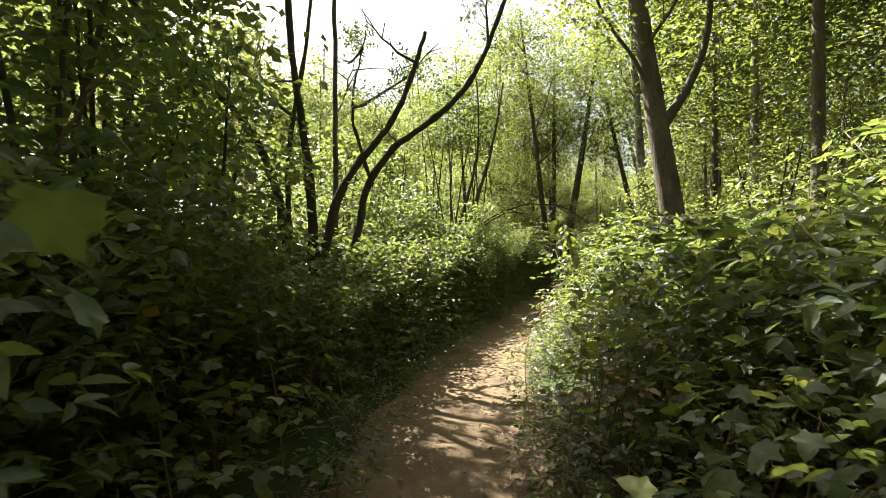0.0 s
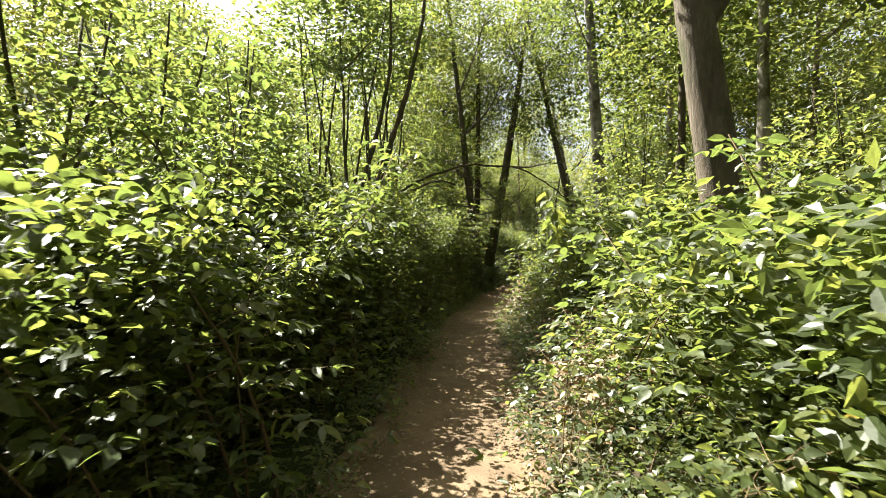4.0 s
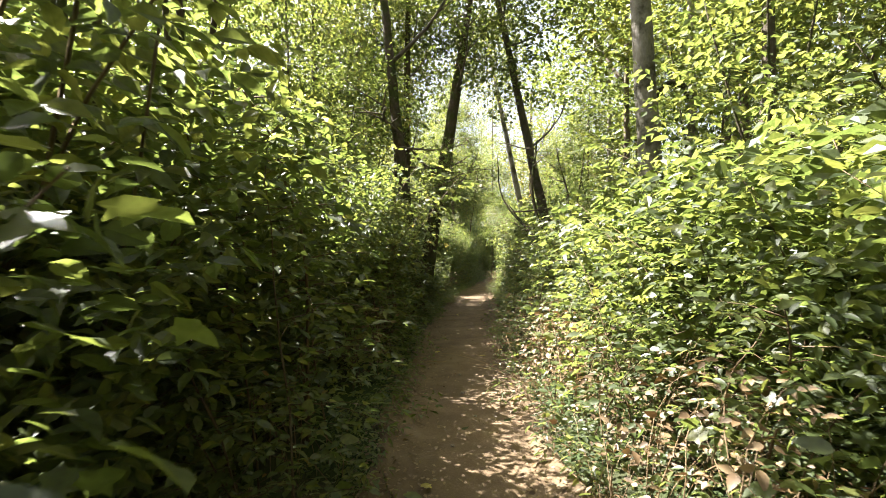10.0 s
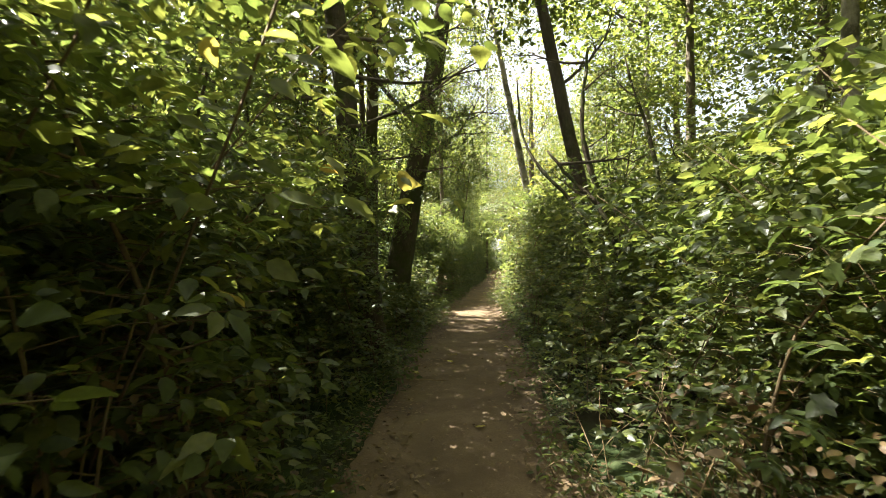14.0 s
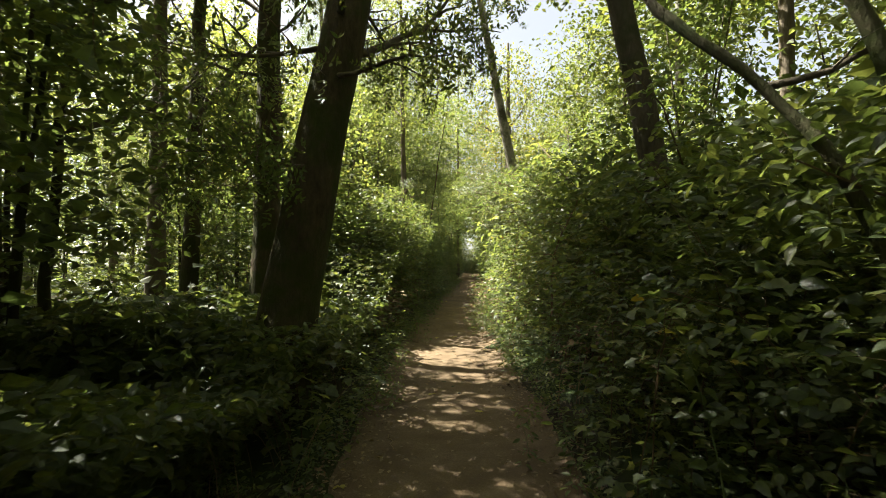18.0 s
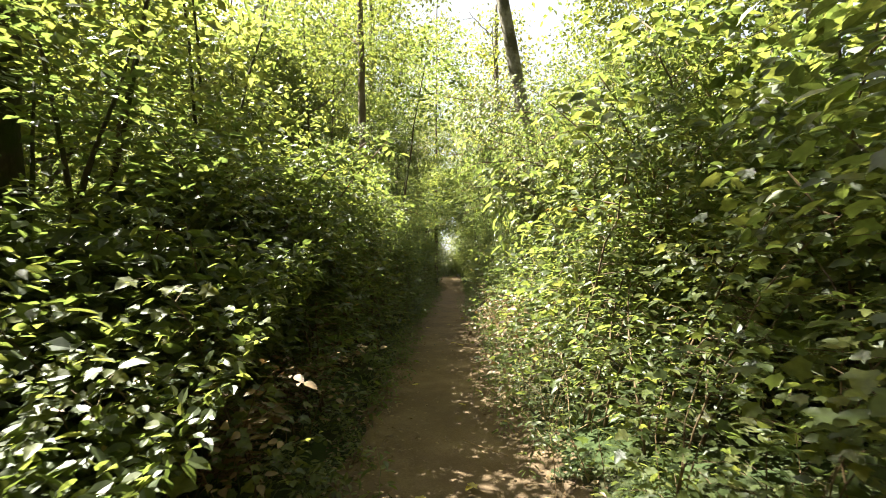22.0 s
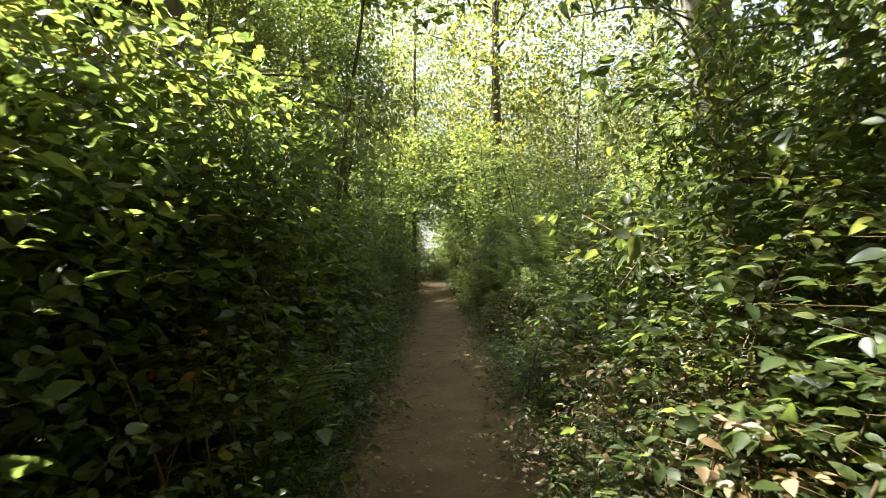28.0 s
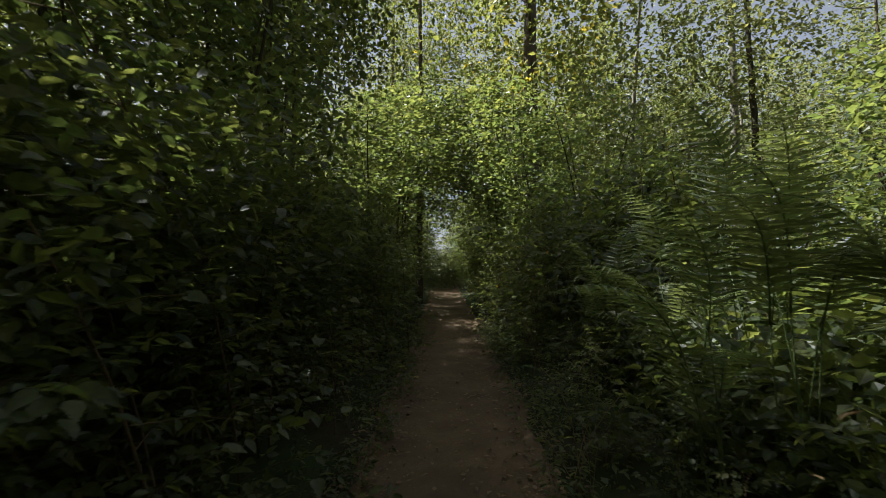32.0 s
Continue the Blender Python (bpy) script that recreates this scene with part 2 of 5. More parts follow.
# leaf outlines: along, across, up; every leaf is folded along its midrib
OVATE = (np.array([(0, 0, 0), (0.14, 0.19, 0.04), (0.38, 0.28, 0.05), (0.70, 0.18, 0.0), (1, 0, -0.14), (0.70, -0.18, 0.0), (0.38, -0.28, 0.05), (0.14, -0.19, 0.04), (0.3, 0, -0.02), (0.68, 0, -0.05)]), np.array([(0, 8, 1), (1, 8, 2), (2, 8, 9), (2, 9, 3), (3, 9, 4), (4, 9, 5), (5, 9, 6), (6, 9, 8), (6, 8, 7), (7, 8, 0)]))
LOBED = (np.array([(0.32, 0, -0.03), (0, 0, 0), (-0.08, 0.26, 0.02), (0.16, 0.34, 0.03), (0.30, 0.56, -0.06), (0.46, 0.30, 0.04), (0.72, 0.24, 0.0), (1, 0, -0.14), (0.72, -0.24, 0.0), (0.46, -0.30, 0.04), (0.30, -0.56, -0.06), (0.16, -0.34, 0.03), (-0.08, -0.26, 0.02)]), np.array([(0, i + 1, i) for i in range(1, 12)] + [(0, 1, 12)]))
FINE = (OVATE[0] * [1, 0.74, 1], OVATE[1])
CURLED = (np.array([(0, 0, 0), (0.4, 0.29, 0.05), (0.4, -0.29, 0.05), (1, 0, -0.12), (0.5, 0, -0.02)]), np.array([(0, 4, 1), (0, 2, 4), (1, 4, 3), (4, 2, 3)]))
OVAL = (np.array([(0, 0, 0), (0.18, 0.21, 0.04), (0.47, 0.28, 0.05), (0.77, 0.16, 0.0), (1, 0, -0.15), (0.77, -0.16, 0.0), (0.47, -0.28, 0.05), (0.18, -0.21, 0.04), (0.45, 0, -0.03)]), np.array([(8, i + 1, i) for i in range(7)] + [(8, 0, 7)]))
SLIM = (OVAL[0] * [1, 0.72, 1], OVAL[1])
PLAIN = (np.array([(0, 0, 0), (0.24, 0.23, 0.05), (0.62, 0.25, 0.05), (1, 0, -0.12), (0.62, -0.25, 0.05), (0.24, -0.23, 0.05)]), np.array([(0, 2, 1), (0, 3, 2), (0, 4, 3), (0, 5, 4)]))
SIMPLE = (np.array([(0, 0, 0), (0.42, 0.31, 0.06), (0.42, -0.31, 0.06), (1, 0, -0.08)]), np.array([(0, 3, 1), (0, 2, 3)]))



def broad_leaf(wide, bend, teeth, lobes=0.0):
    """A large single leaf with a curved midrib, a wavy toothed edge and a raised rim."""
    n = 13
    u = np.linspace(0, 1, n)
    half = wide * np.sin(np.pi * u ** 0.82) ** 0.8 * (1 + lobes * np.cos(u * 13)) * (1 + teeth * (np.arange(n) % 2 - 0.5))
    half[0] = half[-1] = 0.0
    rise = -bend * u**2
    wave = 0.02 * np.sin(u * 9)
    rows = [np.stack([u, q * half, rise + abs(q) * half * 0.30 + wave * q], 1) for q in (-1, -0.5, 0, 0.5, 1)]
    f = []
    for r in range(4):
        for i in range(n - 1):
            a, b, c, d = r * n + i, r * n + i + 1, (r + 1) * n + i + 1, (r + 1) * n + i
            f += [(a, b, c), (a, c, d)]
    return np.concatenate(rows), np.array(f)



def pinna_outline(n=9):
    """One pinna of a fern: a tapering strip with teeth on both sides of its midrib."""
    u = np.linspace(0, 1, n)
    half = 0.088 * (1.03 - u) ** 0.7 * np.where(np.arange(n) % 2, 1.0, 0.5)
    rows = [np.stack([u + 0.03 * (np.abs(q) > 0), q * half, -0.10 * u**2 + 0.02 * np.abs(q)], 1) for q in (-np.ones(n), np.zeros(n), np.ones(n))]
    f = []
    for r in range(2):
        for i in range(n - 1):
            a, b, c, d = r * n + i, r * n + i + 1, (r + 1) * n + i + 1, (r + 1) * n + i
            f += [(a, b, c), (a, c, d)]
    return np.concatenate(rows), np.array(f)


PINNA = pinna_outline()


def leaf_cloud(outline, origin, along, normal, size):
    """Places one outline at many origins; returns vertices and triangles."""
    tv, tf = outline
    u = unit(along)
    w = unit(np.cross(normal, u))
    n = np.cross(u, w)
    v = origin[:, None] + size[:, None, None] * (tv[None, :, 0:1] * u[:, None] + tv[None, :, 1:2] * w[:, None] + tv[None, :, 2:3] * n[:, None])
    f = tf[None] + (np.arange(len(origin)) * len(tv))[:, None, None]
    return v.reshape(-1, 3), f.reshape(-1, 3)


def part(name, me, parent, m=None, label=""):
    ob = new(name, me)
    ob.parent = parent
    if m is not None:
        ob.matrix_basis = m
    if label:
        ob["label"] = label
    return ob


def thing(name, label, category, x, y, z=0.0, turn=0.0, scale=1.0, group="", tilt=0.0):
    ob = new(name)
    ob.empty_display_size = 0.1
    ob.matrix_basis = pose(x, y, z, tilt, 0, turn) @ Matrix.Diagonal((scale, scale, scale, 1))
    return tagged(ob, label, category, group)


# ---- the plan: centre line of the path ----
CENTRE = [(-0.3, -14), (-0.1, -4), (-0.03, 0), (0.0, 3.3), (0.2, 5.4), (0.55, 7.4), (1.1, 9.6), (1.7, 11.6), (2.4, 14.2), (2.95, 16.2), (3.65, 18.2), (4.76, 20.95), (5.67, 23.05), (7.1, 26.1), (8.45, 28.85), (9.75, 31.6), (11.2, 34.5), (13.25, 38.4), (15.33, 41.9), (16.5, 43.95), (17.7, 46.1), (20.3, 50.6), (23.1, 55.6), (28.3, 65), (36, 79), (43, 93), (48, 103)]
LINE = spline(CENTRE, 900)
LINE_S = np.r_[0, np.cumsum(np.linalg.norm(np.diff(LINE, axis=0), axis=1))]
LINE_S -= LINE_S[np.argmin(np.abs(LINE[:, 1]))]
LINE_T = unit(np.gradient(LINE, axis=0))


def beside(s, off):
    """The place off metres to the right of the path's centre at distance s along it, and the path's heading in degrees."""
    x, y = np.interp(s, LINE_S, LINE[:, 0]), np.interp(s, LINE_S, LINE[:, 1])
    tx, ty = np.interp(s, LINE_S, LINE_T[:, 0]), np.interp(s, LINE_S, LINE_T[:, 1])
    return x + ty * off, y - tx * off, math.degrees(math.atan2(ty, tx)) - 90


def path_distance(x, y):
    p = np.stack([np.ravel(x), np.ravel(y)], 1)
    return np.concatenate([np.sqrt(((c[:, None] - LINE[None, ::3]) ** 2).sum(-1)).min(1) for c in np.array_split(p, max(1, len(p) // 4000))])


def half_width(s):
    return np.interp(s, [-10, 0, 5, 8, 20, 23, 27, 31, 34, 38, 60, 100], [0.68, 0.68, 0.70, 0.64, 0.66, 0.70, 0.78, 0.78, 0.80, 0.66, 0.63, 0.8])


def height(x, y):
    """The ground's height: level on the path, a low bank beside it, uneven farther off."""
    x, y = np.asarray(x, float), np.asarray(y, float)
    d = path_distance(x, y).reshape(x.shape)
    bank = np.clip((d - 0.62) / 0.9, 0, 1)
    wave = 0.10 * np.sin(0.31 * x + 1.3) * np.cos(0.27 * y) + 0.05 * np.sin(0.9 * x - 0.7 * y)
    return bank * bank * (3 - 2 * bank) * (0.10 + wave) - 0.035 * (d < 0.95)


def ground_at(x, y):
    return float(height(np.array([x]), np.array([y]))[0])


# ---- ground and path ----
def build_ground():
    xs = np.r_[-2500, -700, -200, np.arange(-70, -12, 4.0), np.arange(-12, 40, 0.5), np.arange(40, 112, 4.0), 250, 800, 2500]
    ys = np.r_[-2500, -700, -200, np.arange(-60, -12, 4.0), np.arange(-12, 70, 0.5), np.arange(70, 140, 4.0), 300, 900, 2500]
    gx, gy = np.meshgrid(xs, ys, indexing="ij")
    z = height(gx, gy)
    v = np.stack([gx, gy, z], -1).reshape(-1, 3)
    ny = len(ys)
    i, j = np.meshgrid(np.arange(len(xs) - 1), np.arange(ny - 1), indexing="ij")
    a = (i * ny + j).ravel()
    f = np.stack([a, a + ny, a + ny + 1, a + 1], 1)
    tagged(new("ground", mesh_of("ground", v, f, SOIL, True)), "dark woodland soil under the undergrowth", "ground", kind="structure")


def build_path():
    s = np.arange(-10, 106, 0.12)
    across = np.linspace(-1, 1, 17)
    g = np.random.default_rng(3)
    x0, y0 = np.interp(s, LINE_S, LINE[:, 0]), np.interp(s, LINE_S, LINE[:, 1])
    tx, ty = np.interp(s, LINE_S, LINE_T[:, 0]), np.interp(s, LINE_S, LINE_T[:, 1])
    edge = half_width(s) + 0.16 + 0.05 * np.sin(s * 1.7) + 0.04 * np.sin(s * 4.1 + 1)
    off = across[None] * edge[:, None]
    x, y = x0[:, None] + ty[:, None] * off, y0[:, None] - tx[:, None] * off
    z = 0.004 + 0.012 * np.sin(1.9 * x + 0.4) * np.sin(1.3 * y) + 0.006 * g.normal(size=x.shape) - 0.018 * (1 - across[None] ** 2)
    z = z + 0.05 * np.clip((np.abs(across[None]) - 0.72) / 0.28, 0, 1) - 0.10 * (np.abs(across[None]) > 0.97)
    v = np.stack([x, y, z], -1).reshape(-1, 3)
    n = len(across)
    i, j = np.meshgrid(np.arange(len(s) - 1), np.arange(n - 1), indexing="ij")
    a = (i * n + j).ravel()
    f = np.stack([a, a + 1, a + n + 1, a + n], 1)
    tagged(new("path", mesh_of("path", v, f, DIRT, True)), "narrow footpath of trodden brown earth", "path", kind="structure")


build_ground()
build_path()

# ---- canes, twigs and leaves that the shrubs are made of ----
def leaf_frames(points, dirs, g, up=1.0, jitter=0.38, droop=0.18):
    n = len(points)
    along = unit(dirs * [1, 1, 0.45] + g.normal(0, 0.25, (n, 3)) + [0, 0, -droop])
    normal = unit(np.array([0, 0, up]) + g.normal(0, jitter, (n, 3)) + 0.15 * dirs)
    return along, normal


def make_cane(kind, length, seed, fine=True, shaped=True):
    """One cane with its twigs, and its leaves: two meshes. It rises from the origin and arches towards +x."""
    g = np.random.default_rng(seed)
    reach = {"bramble": 0.34, "lobed": 0.26, "elder": 0.30, "herb": 0.2}[kind] * length
    bend = g.uniform(0.7, 1.2)
    u = np.linspace(0, 1, 9 if fine else 6)
    curve = np.stack([reach * bend * u**1.8, 0.06 * length * np.sin(u * g.uniform(2, 5)) * u, length * (u - 0.16 * bend * u**3)], 1)
    curve += np.cumsum(g.normal(0, 0.012 * length, curve.shape), 0) * u[:, None]
    r0 = {"bramble": 0.0045, "lobed": 0.005, "elder": 0.009, "herb": 0.0025}[kind] * (0.6 + 0.4 * length)
    pieces = [tube_tris(curve, np.linspace(r0, r0 * 0.35, len(u)), 5 if fine else 3)]
    step = {"bramble": 0.052, "lobed": 0.052, "elder": 0.064, "herb": 0.04}[kind] * (1 if fine else 1.12)
    count = int(length / step)
    forks = []
    origins, alongs, normals, sizes = [], [], [], []
    outline = {"bramble": OVATE if fine else OVAL, "lobed": LOBED, "elder": FINE if fine else SLIM, "herb": SLIM}[kind] if shaped else PLAIN
    base = {"bramble": 0.074, "lobed": 0.092, "elder": 0.092, "herb": 0.065}[kind] * (1 if fine else 1.16)
    for k in range(count):
        w = 0.04 + 0.96 * (k + g.uniform(0, 1)) / count
        p = np.array([np.interp(w, u, curve[:, c]) for c in range(3)])
        az = k * 2.4 + g.uniform(-0.5, 0.5)
        tl = {"bramble": 0.46, "lobed": 0.42, "elder": 0.46, "herb": 0.06}[kind] * g.uniform(0.6, 1.25) * (1.1 - 0.5 * w) * min(1.4, 0.55 + 0.3 * length)
        d = unit(np.array([math.cos(az), math.sin(az), g.uniform(0.1, 0.55)]))
        q = np.linspace(0, 1, 3)[:, None]
        twig = p + d * tl * q + np.array([0, 0, -0.22 * tl]) * q**2
        if tl > 0.1 and fine and k % 2:
            v, t = tube_tris(twig, np.linspace(r0 * 0.45, r0 * 0.15, 3), 3)
            fork = int(np.argmin(((pieces[0][0] - p) ** 2).sum(1)))
            forks.append((sum(len(q[0]) for q in pieces), fork))
            pieces.append((v[:9], t[(t < 9).all(1)]))
        if kind in ("bramble", "lobed", "herb"):
            nodes = (0.35, 0.7, 1.0) if kind == "bramble" else ((0.3, 0.65, 1.0) if kind == "lobed" else (1.0,))
            for at in nodes:
                o = p + d * tl * at + np.array([0, 0, -0.22 * tl]) * at**2
                fan = (0, 65, -65) if kind == "bramble" else ((g.uniform(-60, 60),) if kind == "lobed" else (0, 80, -80))
                turn = az + g.uniform(-0.9, 0.9)
                for a in fan:
                    b = turn + math.radians(a)
                    dd = np.array([math.cos(b), math.sin(b), 0.1])
                    origins.append(o + dd * 0.02)
                    alongs.append(dd)
                    sizes.append(base * g.uniform(0.5, 1.35) * (1.0 if a == 0 else 0.82))
        else:
            n = 4 if fine else 3
            for at in np.linspace(0.3, 1, n):
                o = p + d * tl * at + np.array([0, 0, -0.22 * tl]) * at**2
                for a in (62, -62) if at < 1 else (62, -62, 0):
                    b = az + math.radians(a)
                    origins.append(o)
                    alongs.append(np.array([math.cos(b), math.sin(b), -0.12]))
                    sizes.append(base * g.uniform(0.75, 1.25))
    o, a = np.array(origins), np.array(alongs)
    along, normal = leaf_frames(o, a, g, jitter=0.5)
    v, f = leaf_cloud(outline, o, along, normal, np.array(sizes))
    sv, sf = joined(pieces)
    if forks:
        sf = np.concatenate([sf, np.array([(first, first + 1, fork) for first, fork in forks])])
    return (sv, sf), (v, f)


LEAF_OF = {"bramble": LEAF_BRAMBLE, "lobed": LEAF_LOBED, "elder": LEAF_ELDER, "herb": LEAF_HERB}
STEM_OF = {"bramble": CANE, "lobed": CANE, "elder": CANE, "herb": GREEN_STEM}


def cane_meshes(kind, length, seed):
    stem, leaves = make_cane(kind, length, seed)
    return mesh_of(kind + "_cane", *stem, STEM_OF[kind], True), mesh_of(kind + "_leaves", *leaves, LEAF_OF[kind], True)


def moved(vf, m):
    v, f = vf
    m = np.array(m)
    return v @ m[:3, :3].T + m[:3, 3], f


def clump_meshes(kind, tall, n, seed, fine=False, spread=1.0, shaped=False):
    """A whole shrub of n canes as two meshes: its stems and its leaves."""
    g = np.random.default_rng(seed)
    stems, leaves = [], []
    for k in range(n):
        want = tall * (g.uniform(0.45, 0.7) if k % 3 == 0 else g.uniform(0.75, 1.1))
        st, lv = make_cane(kind, want, seed * 31 + k, fine, shaped)
        m = pose(g.normal(0, 0.16) * spread, g.normal(0, 0.16) * spread, 0, 0, 0, g.uniform(0, 360)) @ pose(0, 0, 0, 0, g.uniform(0, 16) * spread, 0)
        stems.append(moved(st, m)), leaves.append(moved(lv, m))
    return mesh_of(kind + "_stems", *joined(stems), STEM_OF[kind], True), mesh_of(kind + "_foliage", *joined(leaves), LEAF_OF[kind], shaped)


CANES, CLUMPS, SHAPED = {}, {}, {}
_seed = 100
for _kind, _lengths in (("bramble", (1.1, 1.7, 2.3, 3.0)), ("lobed", (0.9, 1.6, 2.3, 3.0)), ("elder", (1.8, 2.6, 3.5, 4.4))):
    for _l in _lengths:
        CANES[_kind, _l] = [cane_meshes(_kind, _l, _seed + k) for k in range(3)]
        CLUMPS[_kind, _l] = [clump_meshes(_kind, _l, 6, _seed + 10 + k) for k in range(3)]
        SHAPED[_kind, _l] = [clump_meshes(_kind, _l, 6, _seed + 14 + k, shaped=True) for k in range(3)]
        _seed += 20
for _l in (0.3, 0.5, 0.75):
    CLUMPS["herb", _l] = [clump_meshes("herb", _l, 7, _seed + k, True, 0.9, True) for k in range(3)]
    _seed += 20


def near_length(kind, store, want):
    return min((l for k, l in store if k == kind), key=lambda l: abs(l - want))


LABELS = {
    "bramble": ("bramble_bush", "bramble bush with arching brown canes and toothed green leaves", "bush"),
    "lobed": ("thimbleberry_bush", "leafy bush with broad lobed bright green leaves on upright canes", "bush"),
    "elder": ("elder_shrub", "tall elder shrub with drooping pairs of slim green leaflets", "shrub"),
    "herb": ("nettle_plant", "low leafy green herb growing at the edge of the path", "plant"),
}


def shrub(kind, x, y, tall, canes, g, out, room, group="undergrowth beside the path"):
    """A shrub beside the path, of several canes that lean out, in degrees, or along the path. room: metres from the path's centre."""
    name, label, category = LABELS[kind]
    root = thing(name, label, category, x, y, ground_at(x, y) - 0.02, group=group)
    for k in range(canes):
        want = tall * g.uniform(0.72, 1.1) if k % 3 else tall * g.uniform(0.4, 0.65)
        l = near_length(kind, CANES, want)
        stem, leaves = CANES[kind, l][g.integers(3)]
        turn = g.normal(0, 85)
        reach = 0.68 * want + 0.55
        if room + reach * math.cos(math.radians(turn)) < (0.90 if want < 3.4 else 0.6):
            turn = g.uniform(-65, 65)
        sz = want / l
        m = pose(g.normal(0, 0.13), g.normal(0, 0.13), 0, 0, 0, out + turn) @ pose(0, 0, 0, 0, g.uniform(0, 12), 0) @ Matrix.Diagonal((sz, sz, sz, 1))
        cane = part("cane", stem, root, m)
        part("leaves", leaves, cane, label="green leaves of this cane")
    return root


def clump(kind, x, y, tall, g, group="undergrowth farther from the path", near=False):
    name, label, category = LABELS[kind]
    root = thing(name, label, category, x, y, ground_at(x, y) - 0.02, turn=g.uniform(0, 360), group=group)
    l = near_length(kind, CLUMPS, tall)
    stems, foliage = (SHAPED if near else CLUMPS)[kind, l][g.integers(3)]
    m = Matrix.Diagonal((tall / l, tall / l, tall / l, 1))
    tagged(part("stem_frame", stems, root, m), kind="stuff")
    part("foliage", foliage, root, m)
    return root


LEFT = ([-8, 0, 3, 6.5, 9, 12, 14.5, 17, 19, 21.5, 23, 25, 27, 33, 35.5, 37, 39, 44, 46, 48, 50, 53, 56, 60, 62.5, 110], [2.6, 2.2, 1.75, 1.65, 2.1, 2.3, 2.1, 2.4, 2.8, 2.8, 2.8, 2.3, 1.1, 0.85, 1.5, 2.6, 2.95, 3.0, 2.0, 2.0, 2.6, 2.6, 1.8, 1.8, 3.4, 4.0])
RIGHT = ([-8, 0, 6, 11, 14, 17, 22, 25, 29, 33, 37, 41.5, 44, 46, 47.2, 51.5, 53.5, 57, 62, 110], [2.0, 1.8, 1.6, 1.8, 2.2, 2.3, 2.4, 2.1, 2.5, 3.0, 3.5, 3.4, 2.9, 1.8, 1.0, 1.05, 2.5, 2.7, 3.5, 4.0])


def lumps(s, side):
    """How much taller or lower the hedge stands at s than its usual height: it grows in clumps."""
    return 1 + 0.15 * np.sin(1.35 * s + 2 * side) + 0.09 * np.sin(3.3 * s + side) + 0.05 * np.sin(6.1 * s)


ROW_HEIGHT = {-1: (0.98, 1.08, 1.24, 1.34, 1.42), 1: (0.70, 0.98, 1.26, 1.37, 1.45)}


def hedge(side):
    prof = LEFT if side < 0 else RIGHT
    g = np.random.default_rng(40 + side)
    rows = ((0.55, 0.74, 62), (1.30, 0.95, 62), (2.3, 1.35, 60), (3.7, 2.1, 60), (5.8, 3.2, 58))
    for r, (off, step, last) in enumerate(rows):
        s = -5.0 + g.uniform(0, step)
        while s < last:
            h = float(np.interp(s, *prof) * lumps(s, side)) * g.uniform(0.88, 1.15) * ROW_HEIGHT[side][r]
            o = float(half_width(s)) + off + 0.12 * math.sin(2.3 * s + side) + g.normal(0, 0.10 * (1 + r))
            o = max(o, float(half_width(s)) + 0.48)
            x, y, head = beside(s, side * o)
            kind = ("bramble", "lobed", "elder")[int(g.choice(3, p=(0.46, 0.40, 0.14) if h < 2.6 else (0.25, 0.2, 0.55)))]
            if h > 2.9 and kind == "lobed":
                kind = "elder"
            if r == 1 and kind == "elder":
                x, y, head = beside(s, side * (o + 0.55))
            if r == 0:
                shrub(kind, x, y, h, 5, g, head if side > 0 else head + 180, o)
            elif min((x - a) ** 2 + (y - b) ** 2 for a, b in CLOSE) > 0.3:
                clump(kind, x, y, h, g, near=r == 1 and s < 56)
            s += step * g.uniform(0.8, 1.2) * (1.25 if s > 52 else 1)
    # coarse growth that closes the far end of the walk
    for s in np.arange(61, 104, 2.8):
        for off in (1.7, 3.4, 5.6):
            x, y, head = beside(s + g.uniform(-0.6, 0.6), side * (off + g.normal(0, 0.2)))
            clump("elder" if g.random() < 0.6 else "bramble", x, y, g.uniform(2.2, 3.4), g, "undergrowth far along the path")


def inner_foliage():
    """The dense inside of both hedges: leaves crowded behind the outer canes, small ones outside, larger ones deep in."""
    g = np.random.default_rng(44)
    n = 230000
    s, side = g.uniform(-6, 62, n), g.choice((-1, 1), n, p=(0.70, 0.30))
    up = g.random(n) ** 0.68
    deep = np.where(side < 0, 0.78 - 0.55 * up**1.5, 0.9) + 2.3 * g.random(n) ** 1.6
    top = np.where(side < 0, np.interp(s, *LEFT), np.interp(s, *RIGHT)) * lumps(s, side) * (0.84 + 0.06 * deep)
    off = side * (half_width(s) + deep)
    x0, y0 = np.interp(s, LINE_S, LINE[:, 0]), np.interp(s, LINE_S, LINE[:, 1])
    tx, ty = np.interp(s, LINE_S, LINE_T[:, 0]), np.interp(s, LINE_S, LINE_T[:, 1])
    o = np.stack([x0 + ty * off, y0 - tx * off, 0.06 + top * up], 1)
    d = unit(g.normal(size=o.shape) * [1, 1, 0.5])
    along, normal = leaf_frames(o, d, g, jitter=0.6)
    size = np.interp(deep, [0.4, 1.0, 1.8, 3], [0.075, 0.12, 0.20, 0.26]) * g.uniform(0.7, 1.25, n)
    near = deep < 1.0
    pieces = [leaf_cloud(OVAL, o[near], along[near], normal[near], size[near]), leaf_cloud(SIMPLE, o[~near], along[~near], normal[~near], size[~near])]
    tagged(new("inner_foliage", mesh_of("inner_foliage", *joined(pieces), LEAF_BRAMBLE)), "crowded dark leaves deep inside the bushes", "foliage", kind="stuff")


inner_foliage()
CLOSE = [(5.38, 11.78), (8.37, 20.88), (7.19, 29.4), (5.7, 26.1), (7.03, 31.98)]
for _side in (-1, 1):
    hedge(_side)


